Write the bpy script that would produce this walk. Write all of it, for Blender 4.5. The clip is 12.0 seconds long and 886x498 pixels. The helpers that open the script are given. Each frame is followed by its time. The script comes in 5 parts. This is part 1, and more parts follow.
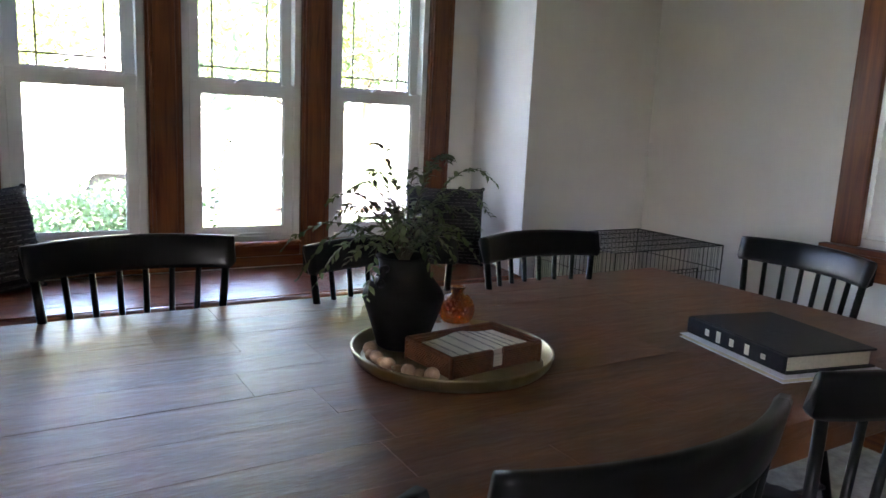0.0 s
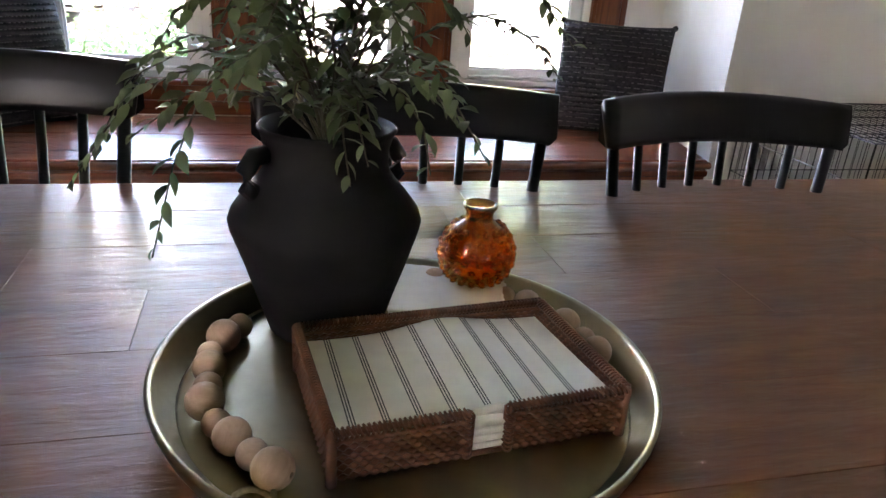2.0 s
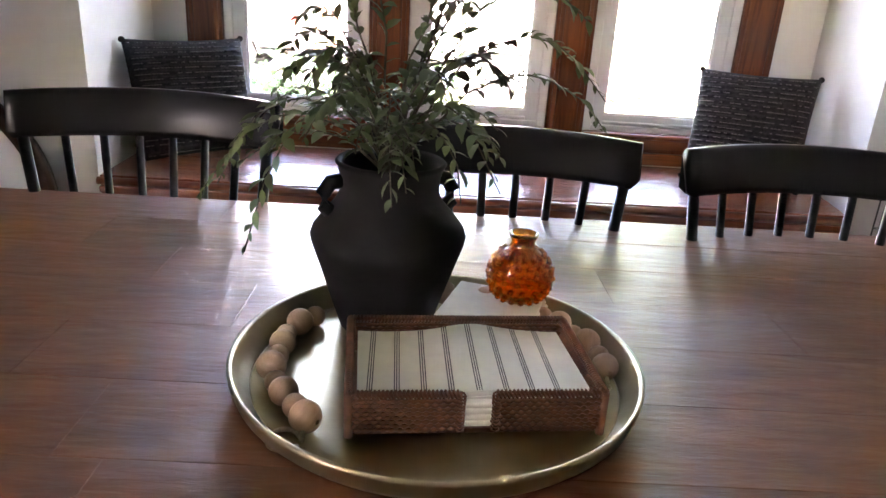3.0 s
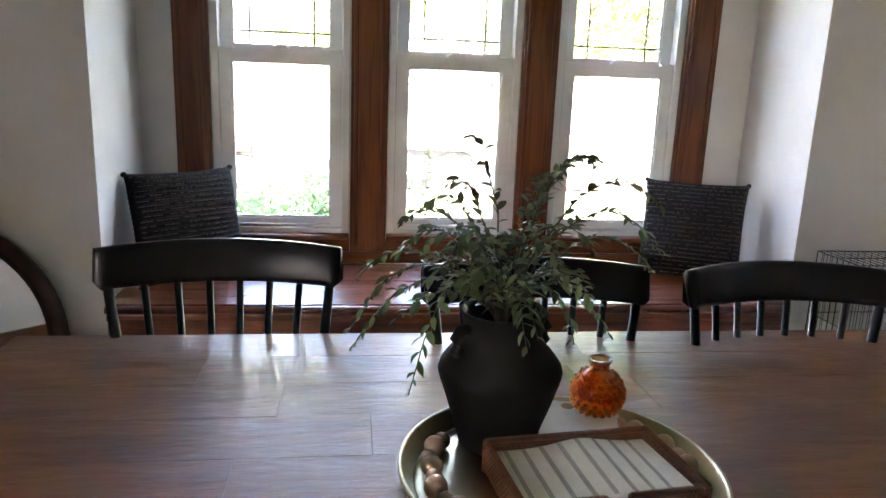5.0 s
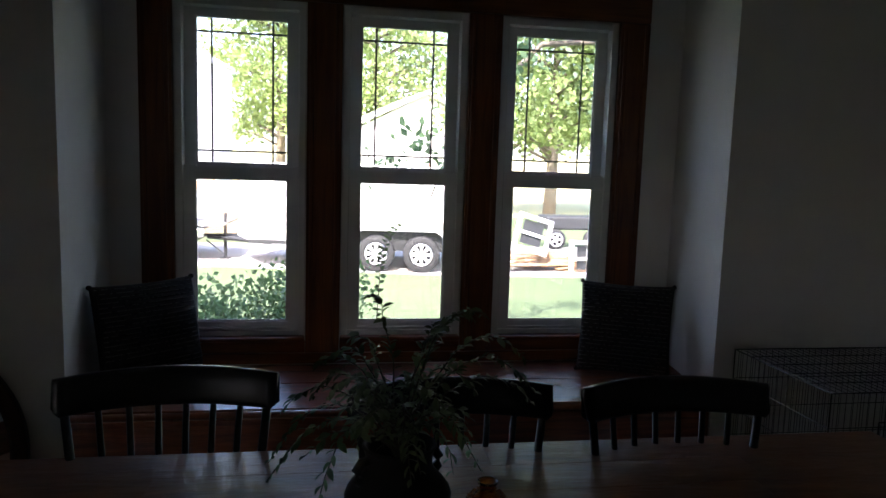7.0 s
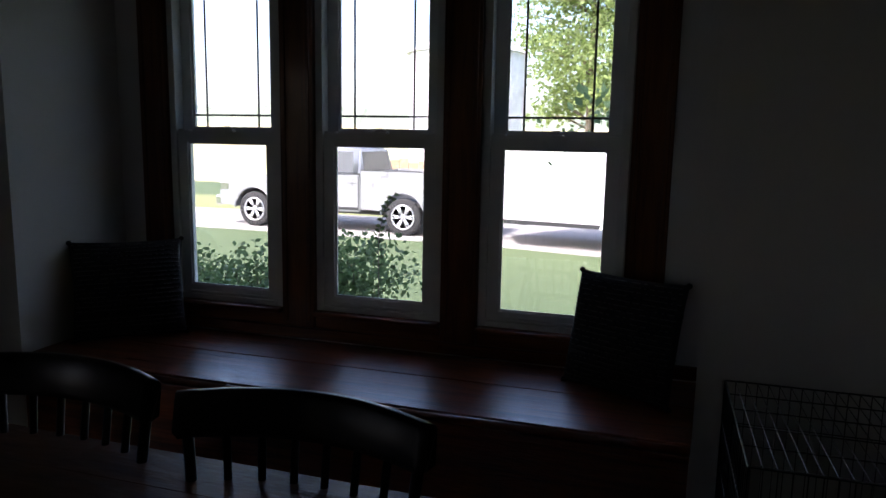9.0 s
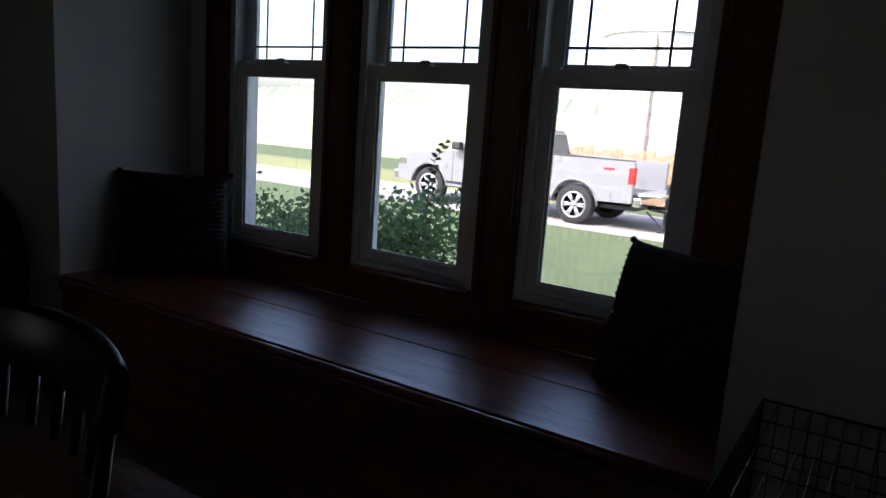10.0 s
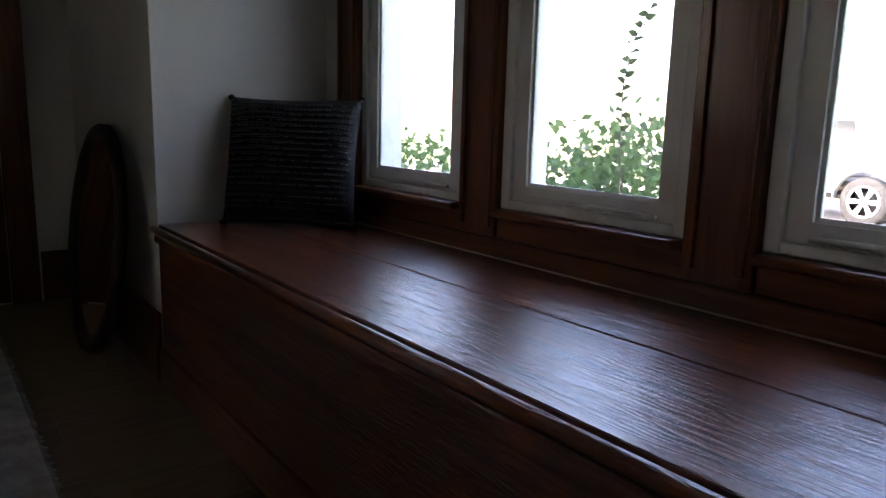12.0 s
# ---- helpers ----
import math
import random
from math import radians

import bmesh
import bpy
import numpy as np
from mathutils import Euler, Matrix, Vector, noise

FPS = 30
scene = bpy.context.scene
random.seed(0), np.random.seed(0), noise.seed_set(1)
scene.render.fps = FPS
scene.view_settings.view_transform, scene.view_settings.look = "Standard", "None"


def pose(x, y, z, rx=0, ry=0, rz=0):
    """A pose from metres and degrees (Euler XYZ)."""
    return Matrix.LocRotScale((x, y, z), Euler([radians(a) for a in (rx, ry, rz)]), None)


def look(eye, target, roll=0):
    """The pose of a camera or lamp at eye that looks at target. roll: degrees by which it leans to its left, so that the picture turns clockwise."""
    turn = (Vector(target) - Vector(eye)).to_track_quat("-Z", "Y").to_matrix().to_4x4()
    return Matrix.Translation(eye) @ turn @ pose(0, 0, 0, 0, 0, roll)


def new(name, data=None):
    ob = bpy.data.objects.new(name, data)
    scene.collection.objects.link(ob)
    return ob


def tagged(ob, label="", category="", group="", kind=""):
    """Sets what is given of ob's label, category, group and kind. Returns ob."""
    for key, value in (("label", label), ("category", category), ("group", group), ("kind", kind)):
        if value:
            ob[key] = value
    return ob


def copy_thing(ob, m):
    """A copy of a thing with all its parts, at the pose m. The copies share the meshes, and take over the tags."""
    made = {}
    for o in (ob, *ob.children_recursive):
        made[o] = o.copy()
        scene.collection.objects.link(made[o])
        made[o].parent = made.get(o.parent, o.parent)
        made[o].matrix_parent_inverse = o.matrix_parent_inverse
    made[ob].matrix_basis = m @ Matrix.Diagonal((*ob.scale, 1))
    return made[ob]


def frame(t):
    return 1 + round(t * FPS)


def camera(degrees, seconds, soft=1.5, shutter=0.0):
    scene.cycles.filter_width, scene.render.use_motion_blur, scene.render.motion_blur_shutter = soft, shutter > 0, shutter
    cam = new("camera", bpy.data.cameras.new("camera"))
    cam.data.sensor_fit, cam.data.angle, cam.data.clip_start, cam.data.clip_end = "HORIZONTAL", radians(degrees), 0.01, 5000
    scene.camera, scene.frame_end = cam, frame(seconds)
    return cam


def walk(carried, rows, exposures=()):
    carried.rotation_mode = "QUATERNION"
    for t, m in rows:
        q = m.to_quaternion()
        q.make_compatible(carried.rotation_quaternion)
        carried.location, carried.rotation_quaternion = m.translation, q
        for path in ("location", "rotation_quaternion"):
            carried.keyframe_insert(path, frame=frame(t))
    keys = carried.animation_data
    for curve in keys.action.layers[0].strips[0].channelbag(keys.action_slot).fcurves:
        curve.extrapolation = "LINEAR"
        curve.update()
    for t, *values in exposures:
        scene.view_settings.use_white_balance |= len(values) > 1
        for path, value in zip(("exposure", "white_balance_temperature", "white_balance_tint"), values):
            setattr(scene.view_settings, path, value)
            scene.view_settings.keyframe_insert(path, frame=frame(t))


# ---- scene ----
cam = camera(64.4, 12.0)
PATH = [
    (0, (-0.88, -3.196, 1.224), (0.148, -1.516, 0.877), 2.7),
    (0.5, (-0.684, -3.043, 1.196), (0.23, -1.315, 0.77), 1.9),
    (1, (-0.496, -2.688, 1.129), (0.347, -0.976, 0.533), 2.7),
    (1.5, (-0.355, -2.53, 1.093), (0.395, -0.818, 0.38), 5.3),
    (2, (-0.249, -2.533, 1.095), (0.233, -0.751, 0.325), 4.2),
    (2.5, (-0.127, -2.608, 1.116), (-0.141, -0.747, 0.384), 3.7),
    (4.5, (-0.364, -2.747, 1.156), (-0.01, -0.873, 0.552), 2.5),
    (5, (-0.403, -2.82, 1.242), (-0.142, -0.887, 0.797), 2.2),
    (5.5, (-0.402, -2.912, 1.378), (-0.099, -0.956, 1.089), 2.7),
    (6, (-0.418, -2.974, 1.403), (-0.1, -1.013, 1.171), 2.7),
    (6.5, (-0.418, -3.021, 1.409), (-0.11, -1.064, 1.139), 1.9),
    (7, (-0.313, -3.007, 1.397), (0.009, -1.047, 1.161), 1.8),
    (8.8, (0.889, -2.58, 1.331), (0.332, -0.672, 1.109), 2.5),
    (9, (1.031, -2.508, 1.337), (0.452, -0.617, 1.036), 1.1),
    (9.5, (1.324, -2.265, 1.297), (0.471, -0.478, 1.02), 5.8),
    (10, (1.376, -1.944, 1.187), (0.318, -0.294, 0.835), 4.1),
    (10.5, (1.346, -1.613, 1.124), (0.003, -0.24, 0.567), 5.0),
    (11, (1.203, -1.349, 1.087), (-0.257, -0.137, 0.458), 3.8),
    (11.5, (1.03, -1.156, 0.939), (-0.424, 0.082, 0.346), 2.0),
    (12, (1.021, -1.143, 0.858), (-0.554, 0.038, 0.505), 1.5),
]
EXPOSURES = ((0.0, 5.75, 6550, 22), (1.0, 5.4, 6600, 21), (1.5, 5.5, 6600, 21), (2.0, 6.6, 7000, 25), (2.5, 6.95, 7300, 30), (4.5, 6.85, 7150, 26), (5.0, 6.4, 6950, 23), (5.5, 5.5, 6850, 22), (6.0, 4.45, 6550, 19), (6.5, 3.75, 6400, 19), (7.0, 3.1, 6300, 19), (8.8, 2.1, 6150, 20), (9.5, 1.9, 6150, 20), (10.5, 1.8, 6150, 20), (11.0, 2.2, 6200, 20), (11.5, 3.25, 6700, 24), (12.0, 4.0, 6850, 23))
walk(cam, [(t, look(eye, target, roll)) for t, eye, target, roll in PATH], EXPOSURES)

# ---- world, sun, exposure ----
world = bpy.data.worlds.new("sky_world")
scene.world = world
world.use_nodes = True
wn = world.node_tree
sky = wn.nodes.new("ShaderNodeTexSky")
sky.sky_type = 'NISHITA'
sky.sun_disc = False
sky.sun_elevation = radians(48)
sky.sun_rotation = radians(200)
sky.air_density, sky.dust_density, sky.ozone_density = 1.0, 3.0, 1.0
wn.links.new(sky.outputs[0], wn.nodes["Background"].inputs[0])
wn.nodes["Background"].inputs[1].default_value = 0.15
sun_data = bpy.data.lights.new("sun", 'SUN')
sun_data.energy, sun_data.angle, sun_data.color = 2.3, radians(0.5), (1.0, 0.95, 0.87)
sun = new("sun", sun_data)
sun.matrix_world = look((0, 0, 0), (0.26, 0.62, -0.745))


# ---- materials ----
def nodes_of(name):
    m = bpy.data.materials.new(name)
    m.use_nodes = True
    t = m.node_tree
    return m, t, t.nodes["Principled BSDF"]


def coords(t, scale=(1, 1, 1), kind="Object"):
    tc = t.nodes.new("ShaderNodeTexCoord")
    mp = t.nodes.new("ShaderNodeMapping")
    mp.inputs["Scale"].default_value = scale
    t.links.new(tc.outputs[kind], mp.inputs[0])
    return mp.outputs[0]


def noise_tex(t, vec, scale, detail=6, rough=0.6, distort=0.0):
    n = t.nodes.new("ShaderNodeTexNoise")
    n.inputs["Scale"].default_value = scale
    n.inputs["Detail"].default_value = detail
    n.inputs["Roughness"].default_value = rough
    n.inputs["Distortion"].default_value = distort
    t.links.new(vec, n.inputs["Vector"])
    return n.outputs["Fac"]


def ramp(t, fac, stops):
    r = t.nodes.new("ShaderNodeValToRGB")
    el = r.color_ramp.elements
    while len(el) < len(stops):
        el.new(0.5)
    for e, (p, c) in zip(el, stops):
        e.position, e.color = p, (*c, 1)
    t.links.new(fac, r.inputs[0])
    return r.outputs[0]


def mix(t, fac, a, b, kind='MIX'):
    m = t.nodes.new("ShaderNodeMix")
    m.data_type, m.blend_type = 'RGBA', kind
    for sock, v in ((m.inputs[0], fac), (m.inputs[6], a), (m.inputs[7], b)):
        if isinstance(v, bpy.types.NodeSocket):
            t.links.new(v, sock)
        elif isinstance(v, tuple):
            sock.default_value = (*v, 1)
        else:
            sock.default_value = v
    return m.outputs[2]


def bump(t, bsdf, fac, strength=0.2, dist=0.002):
    b = t.nodes.new("ShaderNodeBump")
    b.inputs["Strength"].default_value = strength
    b.inputs["Distance"].default_value = dist
    t.links.new(fac, b.inputs["Height"])
    t.links.new(b.outputs[0], bsdf.inputs["Normal"])
    return b


def rand(t):
    return t.nodes.new("ShaderNodeObjectInfo").outputs["Random"]


def island(t):
    return t.nodes.new("ShaderNodeNewGeometry").outputs["Random Per Island"]


def span(t, fac, lo, hi):
    m = t.nodes.new("ShaderNodeMapRange")
    m.inputs["To Min"].default_value, m.inputs["To Max"].default_value = lo, hi
    t.links.new(fac, m.inputs[0])
    return m.outputs[0]


def simple(name, c, rough=0.5, metal=0.0, var=0.12, scale=20, bmp=0.08, bscale=120, per_piece=0.0, spec=0.5):
    """A plain surface with variation at two scales and a fine relief."""
    m, t, b = nodes_of(name)
    v = coords(t)
    lo = tuple(max(0, x * (1 - var)) for x in c)
    hi = tuple(min(1, x * (1 + var)) for x in c)
    col = ramp(t, noise_tex(t, v, scale), [(0.3, lo), (0.7, hi)])
    if per_piece:
        col = mix(t, span(t, rand(t), 0, per_piece), col, tuple(x * 0.5 for x in c))
    t.links.new(col, b.inputs["Base Color"])
    rr = noise_tex(t, v, scale * 2.3)
    t.links.new(span(t, rr, max(0.02, rough - 0.1), min(1, rough + 0.1)), b.inputs["Roughness"])
    b.inputs["Metallic"].default_value = metal
    b.inputs["Specular IOR Level"].default_value = spec
    if bmp:
        bump(t, b, noise_tex(t, v, bscale, 4), bmp, 0.001)
    return m


def wood(name, dark, light, rough=0.4, grain=(1.2, 22, 22), scale=3.0, piece=0.35, bmp=0.25, coat=0.0, seed_axis=True, spec=0.5):
    """Sawn wood, its grain along the object's x."""
    m, t, b = nodes_of(name)
    tc = t.nodes.new("ShaderNodeTexCoord")
    off = t.nodes.new("ShaderNodeVectorMath")
    off.operation = 'ADD'
    comb = t.nodes.new("ShaderNodeCombineXYZ")
    r = rand(t)
    for i in range(3):
        t.links.new(span(t, r, 0, 17.0 + 9 * i), comb.inputs[i])
    t.links.new(tc.outputs["Object"], off.inputs[0])
    t.links.new(comb.outputs[0], off.inputs[1])
    mp = t.nodes.new("ShaderNodeMapping")
    mp.inputs["Scale"].default_value = grain
    t.links.new(off.outputs[0], mp.inputs[0])
    v = mp.outputs[0]
    big = noise_tex(t, v, scale * 0.5, 4, 0.55, 1.2)
    fine = noise_tex(t, v, scale * 5, 8, 0.7, 0.4)
    mid = tuple((p + q) / 2 for p, q in zip(dark, light))
    col = ramp(t, big, [(0.3, dark), (0.5, mid), (0.72, light)])
    col = mix(t, span(t, fine, 0, 0.55), col, dark, 'MULTIPLY')
    col = mix(t, span(t, r, 0, piece), col, dark)
    t.links.new(col, b.inputs["Base Color"])
    t.links.new(span(t, fine, rough - 0.1, rough + 0.18), b.inputs["Roughness"])
    b.inputs["Coat Weight"].default_value = coat
    b.inputs["Coat Roughness"].default_value = 0.16
    b.inputs["Specular IOR Level"].default_value = spec
    bump(t, b, fine, bmp, 0.0012)
    return m


def glass_mat(name, c=(1, 1, 1), rough=0.0, ior=1.45):
    m, t, b = nodes_of(name)
    b.inputs["Base Color"].default_value = (*c, 1)
    b.inputs["Roughness"].default_value = rough
    b.inputs["Transmission Weight"].default_value = 1
    b.inputs["IOR"].default_value = ior
    return m


def leaf_mat(name, a, c, rough=0.5, trans=0.25):
    m, t, b = nodes_of(name)
    col = ramp(t, island(t), [(0.0, a), (1.0, c)])
    col = mix(t, span(t, rand(t), 0, 0.5), col, a)
    t.links.new(col, b.inputs["Base Color"])
    b.inputs["Roughness"].default_value = rough
    tr = t.nodes.new("ShaderNodeBsdfTranslucent")
    t.links.new(col, tr.inputs[0])
    sh = t.nodes.new("ShaderNodeMixShader")
    sh.inputs[0].default_value = trans
    t.links.new(b.outputs[0], sh.inputs[1])
    t.links.new(tr.outputs[0], sh.inputs[2])
    t.links.new(sh.outputs[0], t.nodes["Material Output"].inputs[0])
    return m


def ground_mat(name, a, b_, c, s1=0.25, s2=6.0, rough=0.95):
    m, t, b = nodes_of(name)
    v = coords(t)
    col = ramp(t, noise_tex(t, v, s1, 5), [(0.35, a), (0.65, b_)])
    col = mix(t, span(t, noise_tex(t, v, s2, 8, 0.7), 0.0, 0.7), col, c)
    t.links.new(col, b.inputs["Base Color"])
    b.inputs["Roughness"].default_value = rough
    bump(t, b, noise_tex(t, v, s2 * 5, 6), 0.6, 0.03)
    return m


M_WALL = simple("wall_paint", (0.72, 0.695, 0.66), 0.75, var=0.05, scale=2.5, bmp=0.12, bscale=90, spec=0.3)
M_CEIL = simple("ceiling_paint", (0.75, 0.74, 0.72), 0.8, var=0.04, scale=2, bmp=0.1, bscale=60, spec=0.2)
M_TRIM = wood("stained_trim", (0.10, 0.025, 0.008), (0.30, 0.092, 0.026), 0.36, piece=0.3, bmp=0.12, coat=0.15, spec=0.3)
M_SEAT = wood("seat_wood", (0.16, 0.034, 0.012), (0.50, 0.130, 0.042), 0.34, grain=(1.0, 20, 20), bmp=0.6, coat=1.0, spec=0.5)


def raised_grain(m, height):
    """Weathered ridges of the grain, wavering along x, under the lacquer."""
    t = m.node_tree
    b = t.nodes["Principled BSDF"]
    tc = t.nodes.new("ShaderNodeTexCoord")
    mp = t.nodes.new("ShaderNodeMapping")
    mp.inputs["Scale"].default_value = (0.13, 1.0, 1.0)
    t.links.new(tc.outputs["Object"], mp.inputs[0])
    w = t.nodes.new("ShaderNodeTexWave")
    w.wave_type = 'BANDS'
    w.bands_direction = 'Y'
    w.inputs["Scale"].default_value = 21
    w.inputs["Distortion"].default_value = 22
    w.inputs["Detail"].default_value = 3
    w.inputs["Detail Scale"].default_value = 1.6
    t.links.new(mp.outputs[0], w.inputs["Vector"])
    bp = t.nodes.new("ShaderNodeBump")
    bp.inputs["Strength"].default_value = 1.0
    bp.inputs["Distance"].default_value = height
    t.links.new(w.outputs["Fac"], bp.inputs["Height"])
    b.inputs["Coat Roughness"].default_value = 0.075
    b.inputs["Coat IOR"].default_value = 1.75
    old = b.inputs["Normal"].links[0].from_socket
    t.links.new(old, bp.inputs["Normal"])
    t.links.new(bp.outputs[0], b.inputs["Normal"])
    t.links.new(bp.outputs[0], b.inputs["Coat Normal"])
    col = b.inputs["Base Color"].links[0].from_socket
    t.links.new(mix(t, span(t, w.outputs["Fac"], 0.16, 0.0), col, (0.05, 0.012, 0.005)), b.inputs["Base Color"])


def worn_relief(m, height):
    """Shallow hand-scraped hollows, longer along the grain, with some duller patches."""
    t = m.node_tree
    b = t.nodes["Principled BSDF"]
    tc = t.nodes.new("ShaderNodeTexCoord")
    mp = t.nodes.new("ShaderNodeMapping")
    mp.inputs["Scale"].default_value = (5, 14, 14)
    t.links.new(tc.outputs["Object"], mp.inputs[0])
    n = noise_tex(t, mp.outputs[0], 1.0, 3, 0.55, 0.6)
    bp = t.nodes.new("ShaderNodeBump")
    bp.inputs["Strength"].default_value = 1.0
    bp.inputs["Distance"].default_value = height
    t.links.new(n, bp.inputs["Height"])
    t.links.new(b.inputs["Normal"].links[0].from_socket, bp.inputs["Normal"])
    t.links.new(bp.outputs[0], b.inputs["Normal"])


raised_grain(M_SEAT, 0.00050)
M_TABLE = wood("table_wood", (0.125, 0.046, 0.021), (0.262, 0.104, 0.047), 0.34, grain=(1.6, 9, 9), piece=0.45, bmp=0.9, spec=0.34)
worn_relief(M_TABLE, 0.0035)
M_FLOOR = wood("floor_wood", (0.20, 0.125, 0.075), (0.36, 0.245, 0.15), 0.45, piece=0.35, bmp=0.2)
M_BLACK = simple("black_chair_paint", (0.006, 0.006, 0.0065), 0.33, var=0.25, scale=9, bmp=0.06, bscale=60, spec=0.2)
M_VINYL = simple("white_vinyl", (0.72, 0.72, 0.70), 0.42, var=0.03, scale=6, bmp=0.03)
M_GRILLE = simple("dark_grille", (0.10, 0.11, 0.12), 0.4, var=0.1)
M_GLASS = glass_mat("window_glass")


# ---- mesh helpers ----
def box(bm, x0, x1, y0, y1, z0, z1, bev=0.0, seg=2):
    v = [bm.verts.new(p) for p in ((x0, y0, z0), (x1, y0, z0), (x1, y1, z0), (x0, y1, z0), (x0, y0, z1), (x1, y0, z1), (x1, y1, z1), (x0, y1, z1))]
    fs = [bm.faces.new([v[i] for i in q]) for q in ((0, 3, 2, 1), (4, 5, 6, 7), (0, 1, 5, 4), (1, 2, 6, 5), (2, 3, 7, 6), (3, 0, 4, 7))]
    if bev:
        es = list({e for f in fs for e in f.edges})
        bmesh.ops.bevel(bm, geom=es, offset=bev, segments=seg, affect='EDGES', profile=0.5)
    return bm


def bbox(*a, **k):
    return box(bmesh.new(), *a, **k)


def lathe(profile, seg=32, bm=None, close=False):
    """Turns a profile of (radius, height) round z."""
    bm = bm or bmesh.new()
    rings = []
    for r, z in profile:
        if r < 1e-6:
            rings.append([bm.verts.new((0, 0, z))])
        else:
            rings.append([bm.verts.new((r * math.cos(2 * math.pi * i / seg), r * math.sin(2 * math.pi * i / seg), z)) for i in range(seg)])
    for a, b in zip(rings, rings[1:]):
        for i in range(seg):
            j = (i + 1) % seg
            if len(a) == 1 and len(b) == 1:
                continue
            if len(a) == 1:
                bm.faces.new((a[0], b[j], b[i]))
            elif len(b) == 1:
                bm.faces.new((a[i], a[j], b[0]))
            else:
                bm.faces.new((a[i], a[j], b[j], b[i]))
    return bm


def tube(bm, pts, r, seg=8, r_end=None):
    """A round rod along points, tapering to r_end."""
    pts = [Vector(p) for p in pts]
    r_end = r if r_end is None else r_end
    rings = []
    for k, p in enumerate(pts):
        d = (pts[min(k + 1, len(pts) - 1)] - pts[max(k - 1, 0)]).normalized()
        u = d.orthogonal().normalized() if abs(d.z) < 0.99 else Vector((1, 0, 0))
        if abs(d.z) < 0.99:
            u = Vector((0, 0, 1)).cross(d).normalized()
        w = d.cross(u).normalized()
        rr = r + (r_end - r) * k / max(1, len(pts) - 1)
        rings.append([bm.verts.new(p + rr * (math.cos(2 * math.pi * i / seg) * u + math.sin(2 * math.pi * i / seg) * w)) for i in range(seg)])
    for a, b in zip(rings, rings[1:]):
        for i in range(seg):
            bm.faces.new((a[i], a[(i + 1) % seg], b[(i + 1) % seg], b[i]))
    bm.faces.new(rings[0][::-1])
    bm.faces.new(rings[-1])
    return bm


def extrude_xz(poly, y0, y1, bev=0.0):
    """A slab whose outline is given in x and z."""
    bm = bmesh.new()
    a = [bm.verts.new((x, y0, z)) for x, z in poly]
    b = [bm.verts.new((x, y1, z)) for x, z in poly]
    n = len(poly)
    bm.faces.new(a)
    bm.faces.new(b[::-1])
    for i in range(n):
        bm.faces.new((a[i], b[i], b[(i + 1) % n], a[(i + 1) % n]))
    if bev:
        bmesh.ops.bevel(bm, geom=list(bm.edges), offset=bev, segments=2, affect='EDGES')
    return bm


def slab_xy(poly, z0, z1, bev=0.0):
    """A slab whose outline is given in x and y."""
    bm = bmesh.new()
    a = [bm.verts.new((x, y, z0)) for x, y in poly]
    b = [bm.verts.new((x, y, z1)) for x, y in poly]
    n = len(poly)
    bm.faces.new(a[::-1])
    bm.faces.new(b)
    for i in range(n):
        bm.faces.new((a[i], a[(i + 1) % n], b[(i + 1) % n], b[i]))
    if bev:
        bmesh.ops.bevel(bm, geom=list(bm.edges), offset=bev, segments=2, affect='EDGES')
    return bm


def mesh_of(name, bm, material, smooth=False):
    bmesh.ops.recalc_face_normals(bm, faces=bm.faces)
    me = bpy.data.meshes.new(name)
    bm.to_mesh(me)
    bm.free()
    me.materials.append(material)
    if smooth:
        me.shade_smooth()
    return me


def part(name, bm, material, parent=None, label="", smooth=False, at=None):
    """Links a bmesh as one mesh object under a thing or a part."""
    ob = new(name, mesh_of(name, bm, material, smooth))
    if parent:
        ob.parent = parent
    if at is not None:
        ob.matrix_basis = at
    if label:
        ob["label"] = label
    return ob


def shared(name, me, parent, at):
    ob = new(name, me)
    ob.parent = parent
    ob.matrix_basis = at
    return ob


def thing(name, at, label, category, group=""):
    ob = new(name)
    ob.empty_display_size = 0.1
    ob.matrix_basis = at
    return tagged(ob, label, category, group)


def setting(name, bm, material, label, category="", smooth=False):
    return tagged(part(name, bm, material, smooth=smooth), label, category or name.split("_")[0], kind="structure")


# ---- the room ----
XL, XR, YF, YB, ZC = -2.45, 1.95, -0.575, -5.2, 2.55      # room faces: left, right, front, back, ceiling
BL, BLB, BR, BRB = -1.17, -1.19, 1.155, 1.235             # sides of the bay: left front and back, right front and back
TH = 0.14                                                 # wall thickness
FZ = 0.04                                                 # top of the floor
GZ = -0.65                                                # the ground outside
W_C = (-0.669, 0.0, 0.667)                                # middles of the three windows
WU, WZ0, WZ1 = 0.26, 0.658, 2.03                          # half width, foot and head of a window unit

sub = bbox(XL, XR, YB, YF, -0.2, -0.02)
floor = setting("floor", sub, M_FLOOR, "narrow light brown wooden floor boards", "floor")
floor.matrix_basis = pose(0, 0, FZ)
setting("ceiling", bbox(XL - TH, XR + TH, YB - TH, 0.16, ZC, ZC + 0.15), M_CEIL, "plain off-white painted ceiling", "ceiling")
setting("wall_front_left", slab_xy([(XL - TH, YF), (BL, YF), (BLB, 0.002), (BLB, 0.14), (XL - TH, 0.14)], -0.3, ZC), M_WALL, "off-white painted wall beside the window bay", "wall")
setting("wall_front_right", slab_xy([(BR, YF), (XR + TH, YF), (XR + TH, 0.14), (BRB, 0.14), (BRB, 0.002)], -0.3, ZC), M_WALL, "off-white painted wall beside the window bay", "wall")
# left wall, with an unseen opening added to let fill light in
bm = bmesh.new()
